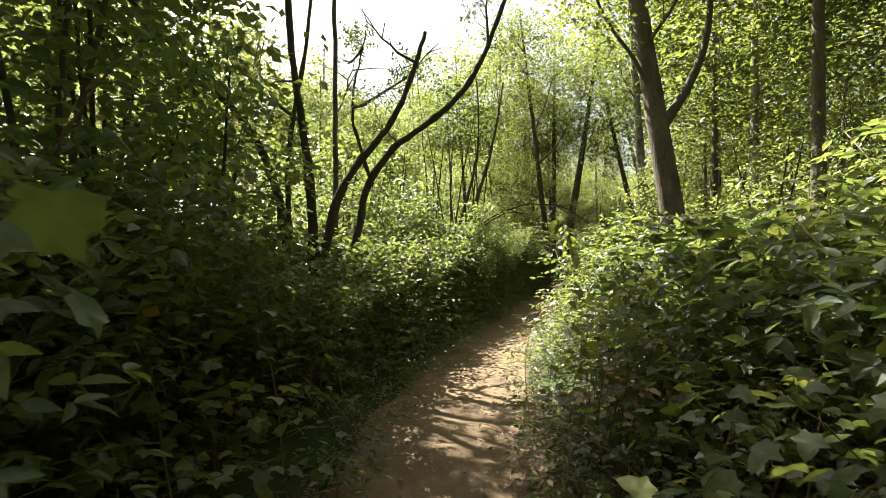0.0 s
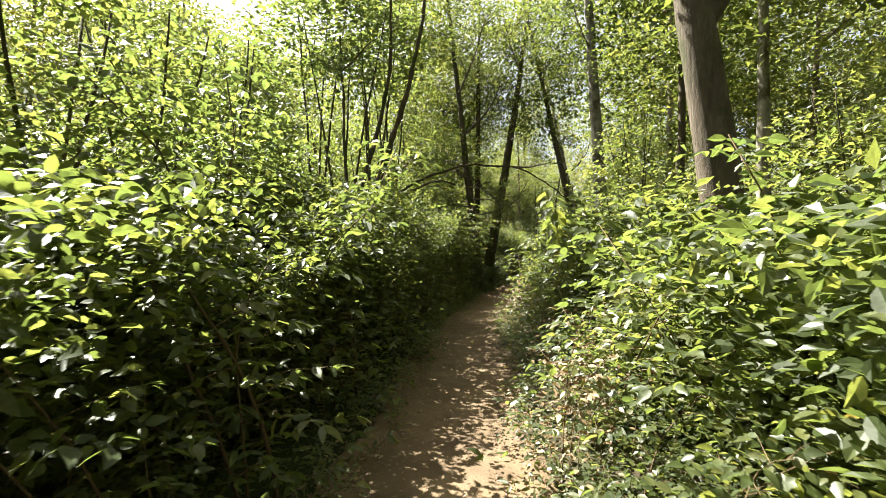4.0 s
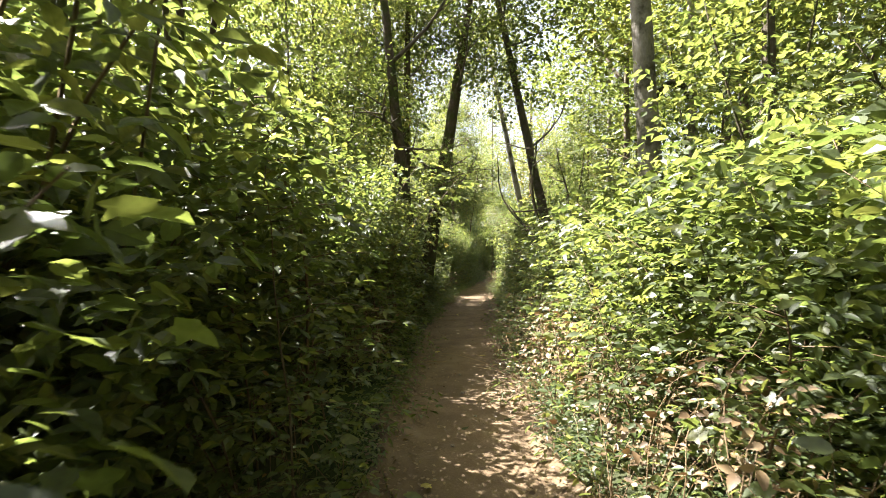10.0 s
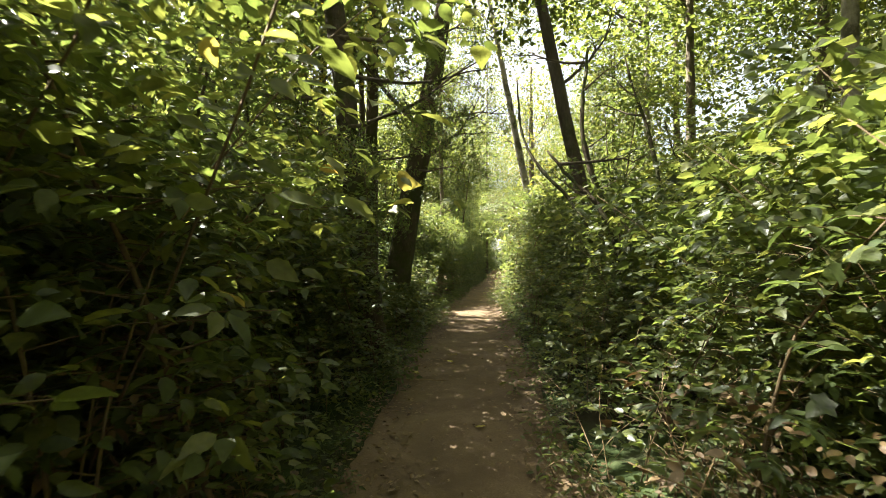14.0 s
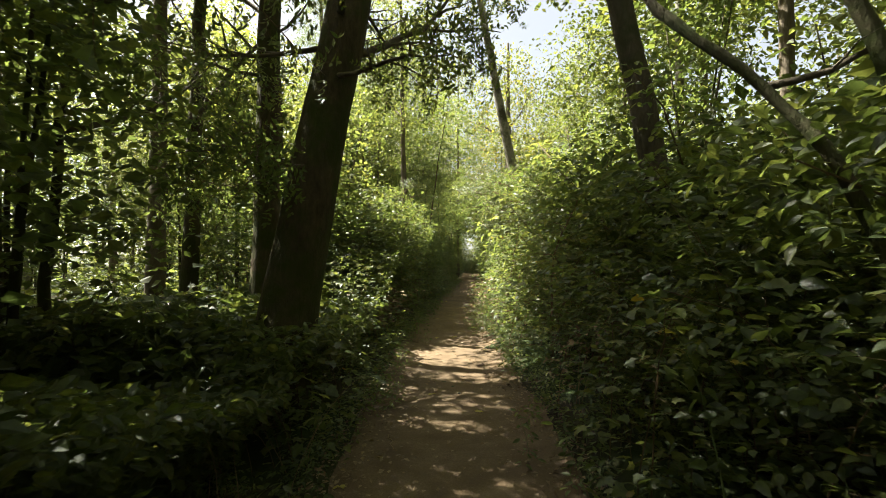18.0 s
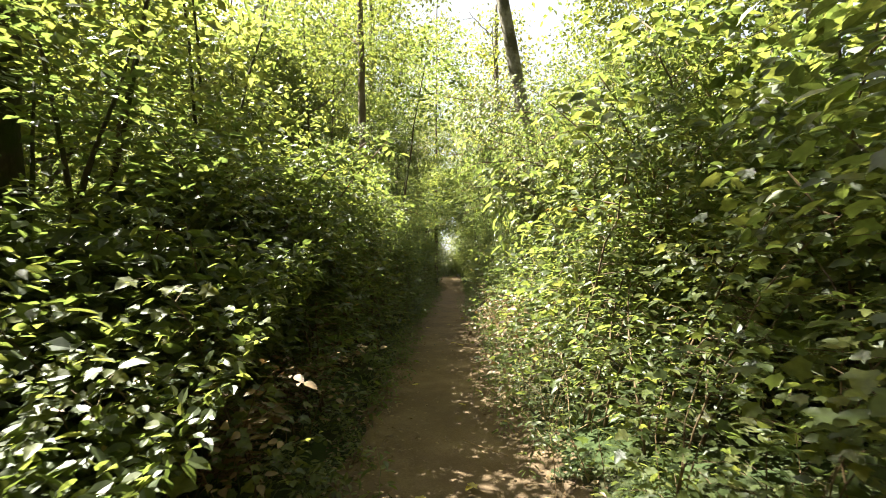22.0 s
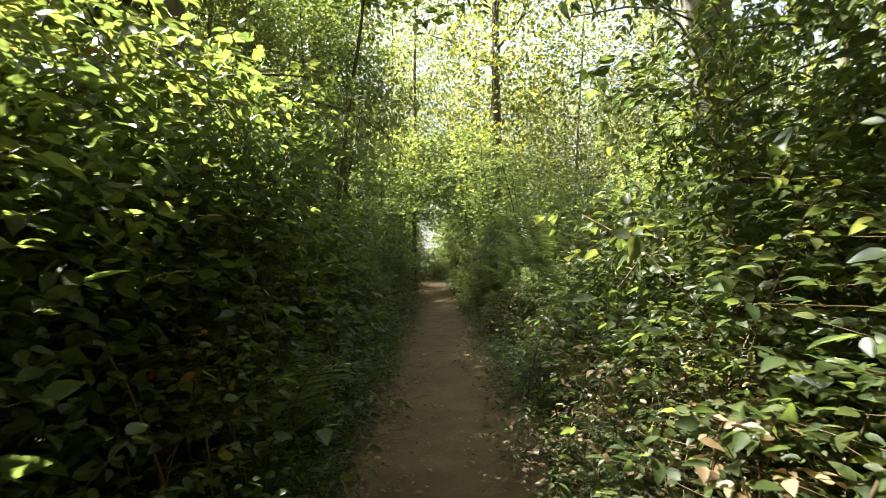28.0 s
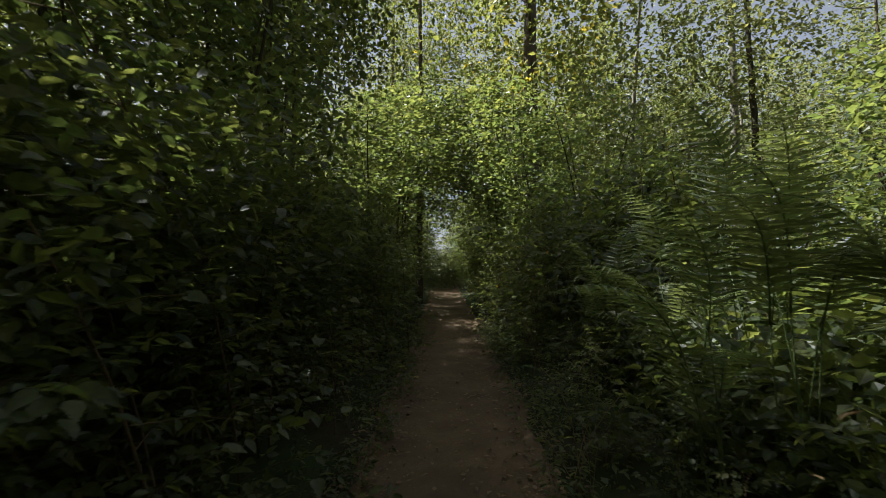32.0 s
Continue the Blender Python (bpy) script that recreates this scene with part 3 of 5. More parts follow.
# tall elders behind the hedge where the sun comes in
_g = np.random.default_rng(71)
for _x, _y, _h in ((-0.3, 12.4, 3.9), (0.15, 13.4, 3.6), (-0.9, 11.5, 3.7), (-1.3, 13.2, 4.2), (-0.6, 10.3, 3.2), (0.4, 15.9, 3.4)):
    clump("elder", _x, _y, _h, _g)


# ---- trees ----
def make_crown(seed, count, clumps, leaf, mat=LEAF_TREE, aspect=1.0, tight=(0.06, 0.17)):
    """A crown one metre in half-width, of many small clumps of leaves with gaps between. aspect: height to width."""
    g = np.random.default_rng(seed)
    c = unit(g.normal(size=(clumps, 3))) * g.uniform(0.25, 1.0, (clumps, 1)) ** 0.6
    c[:, 2] = c[:, 2] * 0.95
    c[:, :2] *= (1 - 0.35 * np.clip(c[:, 2:3], 0, 1))
    which = g.integers(clumps, size=count)
    rad = g.uniform(*tight, clumps)[which][:, None]
    c[:, 2] *= aspect
    o = c[which] + g.normal(size=(count, 3)) * rad * [1, 1, 0.55]
    d = unit(g.normal(size=(count, 3)) * [1, 1, 0.5])
    along, normal = leaf_frames(o, d, g, jitter=0.6, droop=0.35)
    return mesh_of("crown", *leaf_cloud(SIMPLE, o, along, normal, leaf * g.uniform(0.6, 1.3, count)), mat)


ASPECTS = (0.9, 1.5, 2.1)
CROWNS = {a: [make_crown(500 + k, int(4300 + 1600 * a), int(95 + 45 * a), 0.055, aspect=a, tight=(0.08, 0.19)) for k in range(3)] for a in ASPECTS}
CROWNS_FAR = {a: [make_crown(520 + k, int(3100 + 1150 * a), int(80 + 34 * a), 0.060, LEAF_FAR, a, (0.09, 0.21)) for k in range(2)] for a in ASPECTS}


def make_limb(seed, length=1.0, r=0.022):
    g = np.random.default_rng(seed)
    u = np.linspace(0, 1, 8)[:, None]
    c = u * [length, 0, 0.0] + [0, 0, 0.35] * u**1.5 + np.cumsum(g.normal(0, 0.035, (8, 3)), 0) * u
    pieces = [tube_tris(c, np.linspace(r, r * 0.2, 8), 6)]
    for k in range(5):
        i = 2 + k
        d = unit(np.array([g.uniform(0.3, 1), g.uniform(-1, 1), g.uniform(-0.1, 0.7)]))
        q = np.linspace(0, 1, 4)[:, None]
        pieces.append(tube_tris(c[i] + d * 0.38 * q * g.uniform(0.6, 1.2) + g.normal(0, 0.012, (4, 3)) * q, np.linspace(r * 0.4, r * 0.1, 4), 4))
    return mesh_of("limb", *joined(pieces), BARK, True)


BOUGHS = [make_limb(540 + k) for k in range(5)]


def make_trunk(keys, r0, r1, mat, seed, sides=14, flare=0.35, n=26):
    c = spline(keys, n)
    u = np.linspace(0, 1, n)
    r = r0 + (r1 - r0) * u
    r = r * (1 + flare * np.exp(-u * 26))
    g = np.random.default_rng(seed)
    c[1:-1, :2] += g.normal(0, 0.012, (n - 2, 2))
    v, q = tube(c, r, sides, 0.035, seed)
    return mesh_of("trunk", v, q, mat, True), c


def tree(x, y, top, tall, r, seed, crown=2.2, crown_from=4.5, mat=BARK, label="tall slender tree with a grey-brown trunk", limbs=4, group="woodland trees", far=False, bow=0.0, dense=1, first_limb=0.3):
    """A tree: its trunk leans to top, (dx, dy) over its whole height."""
    g = np.random.default_rng(seed)
    z = ground_at(x, y) - 0.06
    root = thing("tree", label, "tree", x, y, z, group=group)
    keys = [(0, 0, 0), (top[0] * 0.3 + bow, top[1] * 0.3, tall * 0.3), (top[0] * 0.65 + bow, top[1] * 0.65, tall * 0.65), (top[0], top[1], tall)]
    me, c = make_trunk(keys, r, r * 0.25, mat, seed, 8 if far else 14)
    part("trunk", me, root)
    for k in range(limbs):
        w = g.uniform(first_limb, 0.9)
        p = c[int(w * (len(c) - 1))]
        l = crown * g.uniform(0.7, 1.1) * (1.2 - 0.5 * w)
        part("limb", BOUGHS[g.integers(len(BOUGHS))], root, pose(*p, 0, g.uniform(-35, 8), g.uniform(0, 360)) @ Matrix.Diagonal((l, l, l, 1)))
    for k in range(dense):
        half = (tall - crown_from) / 2 + 0.3
        mid = crown_from + half
        p = np.array([np.interp(mid / tall, np.linspace(0, 1, len(c)), c[:, i]) for i in range(3)])
        a = min(ASPECTS, key=lambda q: abs(q - half / crown))
        protos = (CROWNS_FAR if far else CROWNS)[a]
        part("crown", protos[g.integers(len(protos))], root, pose(p[0], p[1], mid, 0, 0, g.uniform(0, 360)) @ Matrix.Diagonal((crown, crown, half / a, 1)))
    return root


def low_branches(root, spots, seed):
    """Leafy branches that hang from a trunk: place on the trunk, heading in degrees, length."""
    g = np.random.default_rng(seed)
    for (x, y, z), head, l in spots:
        at = pose(x, y, z, 0, 0, head)
        bough = part("branch", BOUGHS[g.integers(len(BOUGHS))], root, at @ pose(0, 0, 0, 0, g.uniform(5, 20), 0) @ Matrix.Diagonal((l, l, l * 0.8, 1)))
        for k in range(5):
            stem, leaves = CANES["elder", 1.8][g.integers(3)]
            q = l * (0.3 + 0.16 * k)
            c = g.uniform(0.38, 0.6)
            twig = part("leafy_twig", stem, root, at @ pose(q, 0.1 * g.normal(), 0.10 * q, 0, g.uniform(85, 130), g.uniform(-70, 70)) @ Matrix.Diagonal((c, c, c, 1)))
            part("leaves", leaves, twig, label="drooping green leaves of this twig")


# the trees that stand close to the path
forked_tree = tree(5.8, 11.75, (-2.2, 0.3), 15, 0.32, 1, crown=2.6, crown_from=6, mat=BARK, label="thick leaning tree with brown sunlit bark behind the bushes", limbs=3, first_limb=0.45)
stub_tree = tree(8.62, 20.85, (-0.9, 0.2), 16, 0.25, 2, crown=2.6, crown_from=6.5, mat=BARK_PALE, label="straight pale tree with a broken stub above the bushes", limbs=3, first_limb=0.4)
leaning_tree = tree(6.78, 29.35, (2.6, 0.5), 15, 0.27, 3, crown=3.0, crown_from=7.5, mat=BARK_MOSSY, label="thick dark tree leaning over the edge of the path", limbs=5, bow=0.1, first_limb=0.22)
turned_tree = tree(5.72, 26.1, (-1.6, 0.6), 15, 0.175, 4, crown=2.8, crown_from=8.5, mat=BARK_MOSSY, label="thick dark tree leaning away from the path", limbs=5, first_limb=0.22)
back_tree = tree(7.03, 31.98, (0.2, 0.1), 16, 0.20, 5, crown=2.4, crown_from=9.5, mat=BARK_MOSSY, label="upright dark tree behind two leaning ones", limbs=4)
tree(12.0, 29.0, (-3.2, 0.8), 15, 0.20, 6, crown=3.0, crown_from=6, mat=BARK, label="dark tree leaning over the tall bushes", limbs=4)
tree(17.7, 40.3, (-4.0, -0.2), 17, 0.22, 7, crown=2.4, crown_from=9, mat=BARK_PALE, label="pale leaning tree high above the bushes", limbs=3, first_limb=0.5)
tree(13.05, 42.1, (-0.2, 0.1), 13, 0.13, 19, crown=2.0, crown_from=4.4, limbs=4)
tree(18.3, 56.2, (0.2, 0), 18, 0.24, 9, crown=2.4, crown_from=7, mat=BARK_PALE, limbs=4)
tree(12.6, 52.9, (-0.6, 0), 18, 0.27, 10, crown=1.5, crown_from=11, limbs=4)
tree(15.4, 58.1, (-0.9, 0), 18, 0.24, 11, crown=2.4, crown_from=6.5, limbs=4)
tree(17.7, 54.5, (0.0, 0), 17, 0.20, 12, crown=2.8, crown_from=3.6, limbs=4)
tree(24.5, 60.3, (0.1, 0), 20, 0.12, 13, crown=2.4, crown_from=4.6, limbs=5)
tree(27.2, 57.0, (0, 0), 18, 0.36, 14, crown=4.0, crown_from=4.2, limbs=6)
for _k, (_s, _o) in enumerate([(70, -2.6), (74, 2.8), (79, -2.4), (84, 2.2), (86, -3.0)]):
    tree(*beside(_s, _o)[:2], (0.3, 0.2), 17, 0.15, 130 + _k, crown=3.0, crown_from=6.5, limbs=3, far=True)
tree(37.8, 55.9, (-0.6, 0), 17, 0.24, 15, crown=0.9, crown_from=11, mat=BARK_PALE, label="bare broken dead tree standing against the sky", limbs=3)
tree(16.5, 25.5, (0.3, 0), 17, 0.2, 16, crown=2.6, crown_from=5, limbs=5)
tree(22.0, 36.4, (0, 0), 18, 0.2, 17, crown=2.4, crown_from=6, limbs=4)
tree(20.2, 29.3, (0.4, 0), 18, 0.24, 18, crown=2.8, crown_from=5, limbs=4)
for _keys, _r in (([(-0.65, 0.1, 4.6), (-0.1, 0.1, 5.4), (0.45, 0.2, 6.5), (0.8, 0.3, 8.6)], 0.13), ([(-0.75, 0.1, 5.2), (-1.3, -0.1, 6.2), (-2.0, -0.3, 7.0), (-2.6, -0.4, 8.4)], 0.06)):
    part("branch", mesh_of("branch", *tube(spline(_keys, 14), np.linspace(_r, _r * 0.35, 14), 9, 0.05, 6), BARK, True), forked_tree)
low_branches(leaning_tree, [((0.55, 0.1, 3.3), -60, 1.6), ((0.7, 0.1, 3.9), -100, 1.9), ((0.6, 0.1, 3.6), 150, 1.6), ((0.8, 0.1, 4.4), -20, 1.8), ((0.8, 0.1, 4.3), 60, 1.7), ((0.4, 0.0, 2.4), 230, 1.2)], 41)
low_branches(turned_tree, [((-0.35, 0.05, 3.2), -60, 1.7), ((-0.3, 0.05, 2.7), -110, 1.5), ((-0.4, 0.1, 3.9), 0, 1.8), ((-0.4, 0.1, 3.6), 170, 1.8), ((-0.3, 0.05, 2.5), 130, 1.4), ((-0.35, 0.05, 3.0), 60, 1.6), ((-0.5, 0.1, 4.4), -30, 1.8)], 42)
low_branches(back_tree, [((0.05, 0, 4.0), 180, 1.7), ((0.05, 0, 3.2), 235, 1.5), ((0.05, 0, 2.4), 200, 1.3)], 43)
# added trees: most cast shade on path and hedges, some fill sky gaps
SHADE = [(-4.0, 2.6, 14, 3.4), (-4.6, 5.8, 15, 3.4), (-7.0, 4.6, 15, 3.4), (3.5, 30.4, 16, 7.5), (11.3, 46.8, 9, 3.4), (11.0, 49.5, 10, 3.4), (-1.8, 8.4, 10, 6.6), (-3.6, 23.2, 9, 3.6), (-3.2, 26.4, 9.5, 3.6), (-5.0, 20.6, 9, 3.6), (14.9, 52.6, 10, 4.2), (16.8, 50.9, 9, 4.2), (18.0, 52.2, 8, 4.0), (6.0, 34.6, 14, 7), (-5.0, 8.8, 12, 8.0), (7.0, 38.4, 6.8, 2.6), (13.4, 50.6, 9.0, 3.8)]
SHADE += [(*beside(_s, _o)[:2], _h, _c) for _s, _o, _h, _c in ((36.0, -3.5, 12.0, 6.4), (33.5, -4.7, 13.0, 6.8), (30.2, -3.9, 7.4, 4.6), (25.6, -4.0, 9.0, 4.6), (27.6, -3.5, 7.0, 4.3), (49.3, -4.3, 10.5, 6.6), (47.8, -4.3, 10.5, 6.6), (46.5, 4.8, 11.0, 4.2), (43.5, 5.6, 12.0, 4.6))]
for _k, (_x, _y, _h, _c) in enumerate(SHADE):
    tree(_x, _y, (0.5 * math.sin(_k * 2.1), 0.5 * math.cos(_k * 1.7)), _h, 0.11 + 0.015 * (_k % 5) if _h > 11 else 0.06, 60 + _k, crown=2.9 if _h > 11 else 2.1, crown_from=_c, mat=BARK_MOSSY if _k % 2 else BARK, label="added woodland tree with a dense shading crown", limbs=4, dense=2 if _k < 1 or (_c < 4 and _h < 11) else 1)
# wide-crowned tall trees added on the path's shaded side to cut overhead sky light
for _k, (_s, _o) in enumerate([(-5, 6), (0.5, 6.5), (6, 6), (12.5, 6.3), (18.5, 6.6), (24, 6), (29, 6.4), (34.5, 6), (40, 6.4), (-9, 5)]):
    _x, _y, _h = beside(_s, _o)
    tree(_x, _y, (0.4, 0.3), 15.5, 0.17, 90 + _k, crown=4.2, crown_from=5.6, mat=BARK if _k % 2 else BARK_PALE, label="tall added tree whose wide crown cuts sky light", limbs=4, dense=1, first_limb=0.55)
    SHADE.append((_x, _y, 0, 0))
KEPT = [q[:2] for q in SHADE] + [(5.38, 11.78), (8.37, 20.88), (7.19, 29.4), (5.7, 26.1), (7.03, 31.98), (10.95, 29.2), (17.7, 40.3), (24.5, 60.3), (18.3, 56.2), (12.6, 52.9), (15.4, 58.1), (17.7, 54.5), (21.7, 54.6), (27.2, 57), (37.8, 55.9), (16.5, 25.5), (22, 36.4), (20.2, 29.3), (0.7, 14.5), (-1.6, 6.8)]


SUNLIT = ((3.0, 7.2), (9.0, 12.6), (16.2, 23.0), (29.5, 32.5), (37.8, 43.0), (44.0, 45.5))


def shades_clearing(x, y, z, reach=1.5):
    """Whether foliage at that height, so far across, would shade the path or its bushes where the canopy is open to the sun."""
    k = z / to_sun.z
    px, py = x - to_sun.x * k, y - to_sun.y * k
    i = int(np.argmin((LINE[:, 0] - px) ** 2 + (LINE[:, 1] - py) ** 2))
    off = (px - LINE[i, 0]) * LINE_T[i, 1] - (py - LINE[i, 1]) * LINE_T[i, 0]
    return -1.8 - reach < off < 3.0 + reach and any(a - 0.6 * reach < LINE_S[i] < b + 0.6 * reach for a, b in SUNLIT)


def woodland():
    g = np.random.default_rng(77)
    spots = list(KEPT)
    count = 0
    for _ in range(6000):
        s, off = g.uniform(-14, 100), g.uniform(5.5, 34) * g.choice((-1, 1))
        x, y, _h = beside(s, off)
        d = float(path_distance(np.array([x]), np.array([y]))[0])
        if d < 5.0 or min((x - a) ** 2 + (y - b) ** 2 for a, b in spots) < (2.5 + d * 0.07) ** 2:
            continue
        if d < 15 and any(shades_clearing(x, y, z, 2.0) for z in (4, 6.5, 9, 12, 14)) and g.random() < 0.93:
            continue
        if off > 0 and 46 < s < 62 and d < 22 or off < 0 and 12 < s < 26 and d < 11:
            continue
        spots.append((x, y))
        far = d > 14 or s > 62
        tree(x, y, (g.normal(0, 0.7), g.normal(0, 0.7)), g.uniform(12, 18), g.uniform(0.08, 0.19), 1000 + count, crown=g.uniform(2.5, 3.9), crown_from=g.uniform(2.6, 5.5), mat=(BARK, BARK, BARK_PALE, BARK_MOSSY)[g.integers(4)], far=far, limbs=3 if not far else 2)
        count += 1
        if count >= 185:
            break


woodland()


# ---- tall shrubs and young trees between the hedges and the wood ----
BUSH_CROWNS = [make_crown(560 + k, 2500, 120, 0.08, LEAF_ELDER, 1.6, (0.08, 0.2)) for k in range(4)]


def young_tree(x, y, tall, wide, seed, dense=1, low=None):
    g = np.random.default_rng(seed)
    root = thing("young_tree", "young leafy tree with several thin stems in the undergrowth", "tree", x, y, ground_at(x, y) - 0.04, group="young trees")
    for k in range(3):
        a = g.uniform(0, 6.3)
        top = (math.cos(a) * wide * 0.5, math.sin(a) * wide * 0.5)
        me, c = make_trunk([(0, 0, 0), (top[0] * 0.2, top[1] * 0.2, tall * 0.35), (top[0], top[1], tall * 0.92)], 0.035, 0.01, BARK_MOSSY, seed * 7 + k, 7, 0.2, 10)
        part("stem", me, root)
    half = tall * 0.44 if low is None else (tall + 0.2 - low) / 2
    for k in range(dense):
        part("crown", BUSH_CROWNS[g.integers(len(BUSH_CROWNS))], root, pose(0, 0, tall - half + 0.2, 0, 0, g.uniform(0, 360)) @ Matrix.Diagonal((wide, wide, half / 1.6, 1)))


def crown_over(s, off, tall, wide, seed, low=2.1, dense=1):
    """A young tree beside the path whose crown leans over it above head height, so that the path runs on beneath."""
    g = np.random.default_rng(seed)
    side = 1 if off >= 0 else -1
    x, y, _h = beside(s, side * max(abs(off), 1.75))
    cx, cy, _h = beside(s, off)
    root = thing("young_tree", "young tree arching over the far end of the path", "tree", x, y, ground_at(x, y) - 0.04, group="young trees")
    dx, dy = cx - x, cy - y
    me, c = make_trunk([(0, 0, 0), (0.15 * dx + g.normal(0, 0.06), 0.15 * dy, tall * 0.35), (dx, dy, tall * 0.92)], 0.05, 0.012, BARK_MOSSY, seed, 8, 0.2, 10)
    part("stem", me, root)
    half = (tall - low) / 2
    for k in range(dense):
        part("crown", BUSH_CROWNS[g.integers(len(BUSH_CROWNS))], root, pose(dx, dy, low + half, 0, 0, g.uniform(0, 360)) @ Matrix.Diagonal((wide, wide, half / 1.6, 1)))


def thicket():
    g = np.random.default_rng(91)
    spots, count = [], 0
    for _ in range(4000):
        s, off = g.uniform(-10, 98), g.uniform(3.4, 16) * g.choice((-1, 1))
        x, y, _h = beside(s, off)
        d = float(path_distance(np.array([x]), np.array([y]))[0])
        if d < 3.4 or (off < 0 and 23 < s < 34 and d < 4.6) or (off < 0 and 12 < s < 24 and d < 5) or (44 < s < 57 and d < 6) or min([9e9] + [(x - a) ** 2 + (y - b) ** 2 for a, b in spots]) < (1.6 + 0.06 * d) ** 2:
            continue
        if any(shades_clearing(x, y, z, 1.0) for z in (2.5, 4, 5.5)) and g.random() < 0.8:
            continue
        spots.append((x, y))
        young_tree(x, y, g.uniform(3.4, 6.5), g.uniform(1.1, 1.9), 3000 + count)
        count += 1
        if count >= 175:
            break
    for s in np.arange(57.5, 102, 2.6):
        for side in (-1, 1):
            x, y, _h = beside(s + g.uniform(-0.5, 0.5), side * g.uniform(2.3, 3.2))
            if side < 0 and s < 62:
                continue
            young_tree(x, y, g.uniform(4.8, 8.0), g.uniform(1.7, 2.3), 3500 + int(s * 10) + side)
    # foliage that closes over the far end of the walk
    for k, (s, off, tall, low) in enumerate([(48.2, -0.7, 9.5, 4.8), (60.0, -2.2, 6.5, 2.4), (61.2, 1.9, 7.0, 2.4), (62.6, -1.4, 7.6, 3.0), (63.4, 1.2, 8.0, 3.2), (64.4, -0.6, 8.6, 3.5), (65.2, 0.6, 9.0, 3.5), (66.2, -1.5, 9.0, 2.8), (67.0, 1.6, 9.5, 2.6), (69, -0.9, 9.5, 3.2), (70, 0.8, 9.5, 3.0), (74, -0.7, 9, 2.6), (76, 0.4, 9, 2.4)]):
        crown_over(s, off, tall, 2.1, 3950 + k, low)
    for k, (s, off) in enumerate([(75.5, -0.8), (76, 0.7), (76.5, 0.0), (78, -0.4), (78.5, 0.6), (79.5, 0.1)]):
        x, y, _h = beside(s, off)
        clump("elder", x, y, 2.2 + 0.3 * (k % 3), g, "undergrowth far along the path")
    for k, (s, off, tall) in enumerate([(48.6, 4.4, 3.6), (50.6, 4.8, 4.4), (52.4, 5.2, 4.0), (53.4, 6.2, 4.0)]):
        x, y, _h = beside(s, off)
        young_tree(x, y, tall, 1.5, 3985 + k)
    # leafy young trees round the many-stemmed tree, partly added to shade the right hedge
    for k, (x, y, tall, wide) in enumerate([(0.2, 15.6, 6.8, 1.7), (0.85, 16.9, 9.0, 1.6), (-0.4, 16.6, 8.4, 1.6), (1.3, 17.9, 8.4, 1.4)]):
        young_tree(x, y, tall, wide, 3970 + k, 1, 4.3)
    for k, (x, y, tall, wide) in enumerate([(-2.7, 3.4, 5.6, 1.5), (-3.3, 4.8, 6.6, 1.7), (-3.0, 2.0, 5.8, 1.5), (-4.2, 6.2, 6.4, 1.7), (-2.5, 5.4, 3.6, 1.3), (-3.6, 8.0, 5.4, 1.6), (-5.4, 8.6, 7.0, 1.8)]):
        young_tree(x, y, tall, wide, 3992 + k, 1)
    # row added behind the left hedge so its near face lies in shade
    for k, s in enumerate(np.r_[np.arange(9.4, 13.6, 1.4), np.arange(17.2, 25, 1.45)]):
        x, y, _h = beside(s, -3.2 - 0.25 * (k % 2))
        young_tree(x, y, (5.2 if 16 < s < 20.5 else 4.1) + 0.25 * (k % 3), 1.25, 4010 + k, 1)
    # the low one at 35.6 is added to shade plants on the left
    for k, (s, off, tall) in enumerate([(36.4, -3.2, 5.0), (38.0, -2.9, 5.2), (35.6, -3.1, 3.2), (50.5, -2.7, 5.0), (52.0, -2.5, 5.6), (53.6, -2.6, 6.0)]):
        x, y, _h = beside(s, off)
        young_tree(x, y, tall, 1.5, 4030 + k, 1)
    for k, (x, y) in enumerate([(5.0, 29.2), (4.4, 28.1), (3.3, 25.9), (3.7, 28.9), (4.3, 26.9), (2.8, 31.0), (0.4, 28.4), (4.6, 30.6)]):
        young_tree(x, y, 4.2 + 0.6 * (k % 4), 1.5, 3900 + k, 1)


thicket()


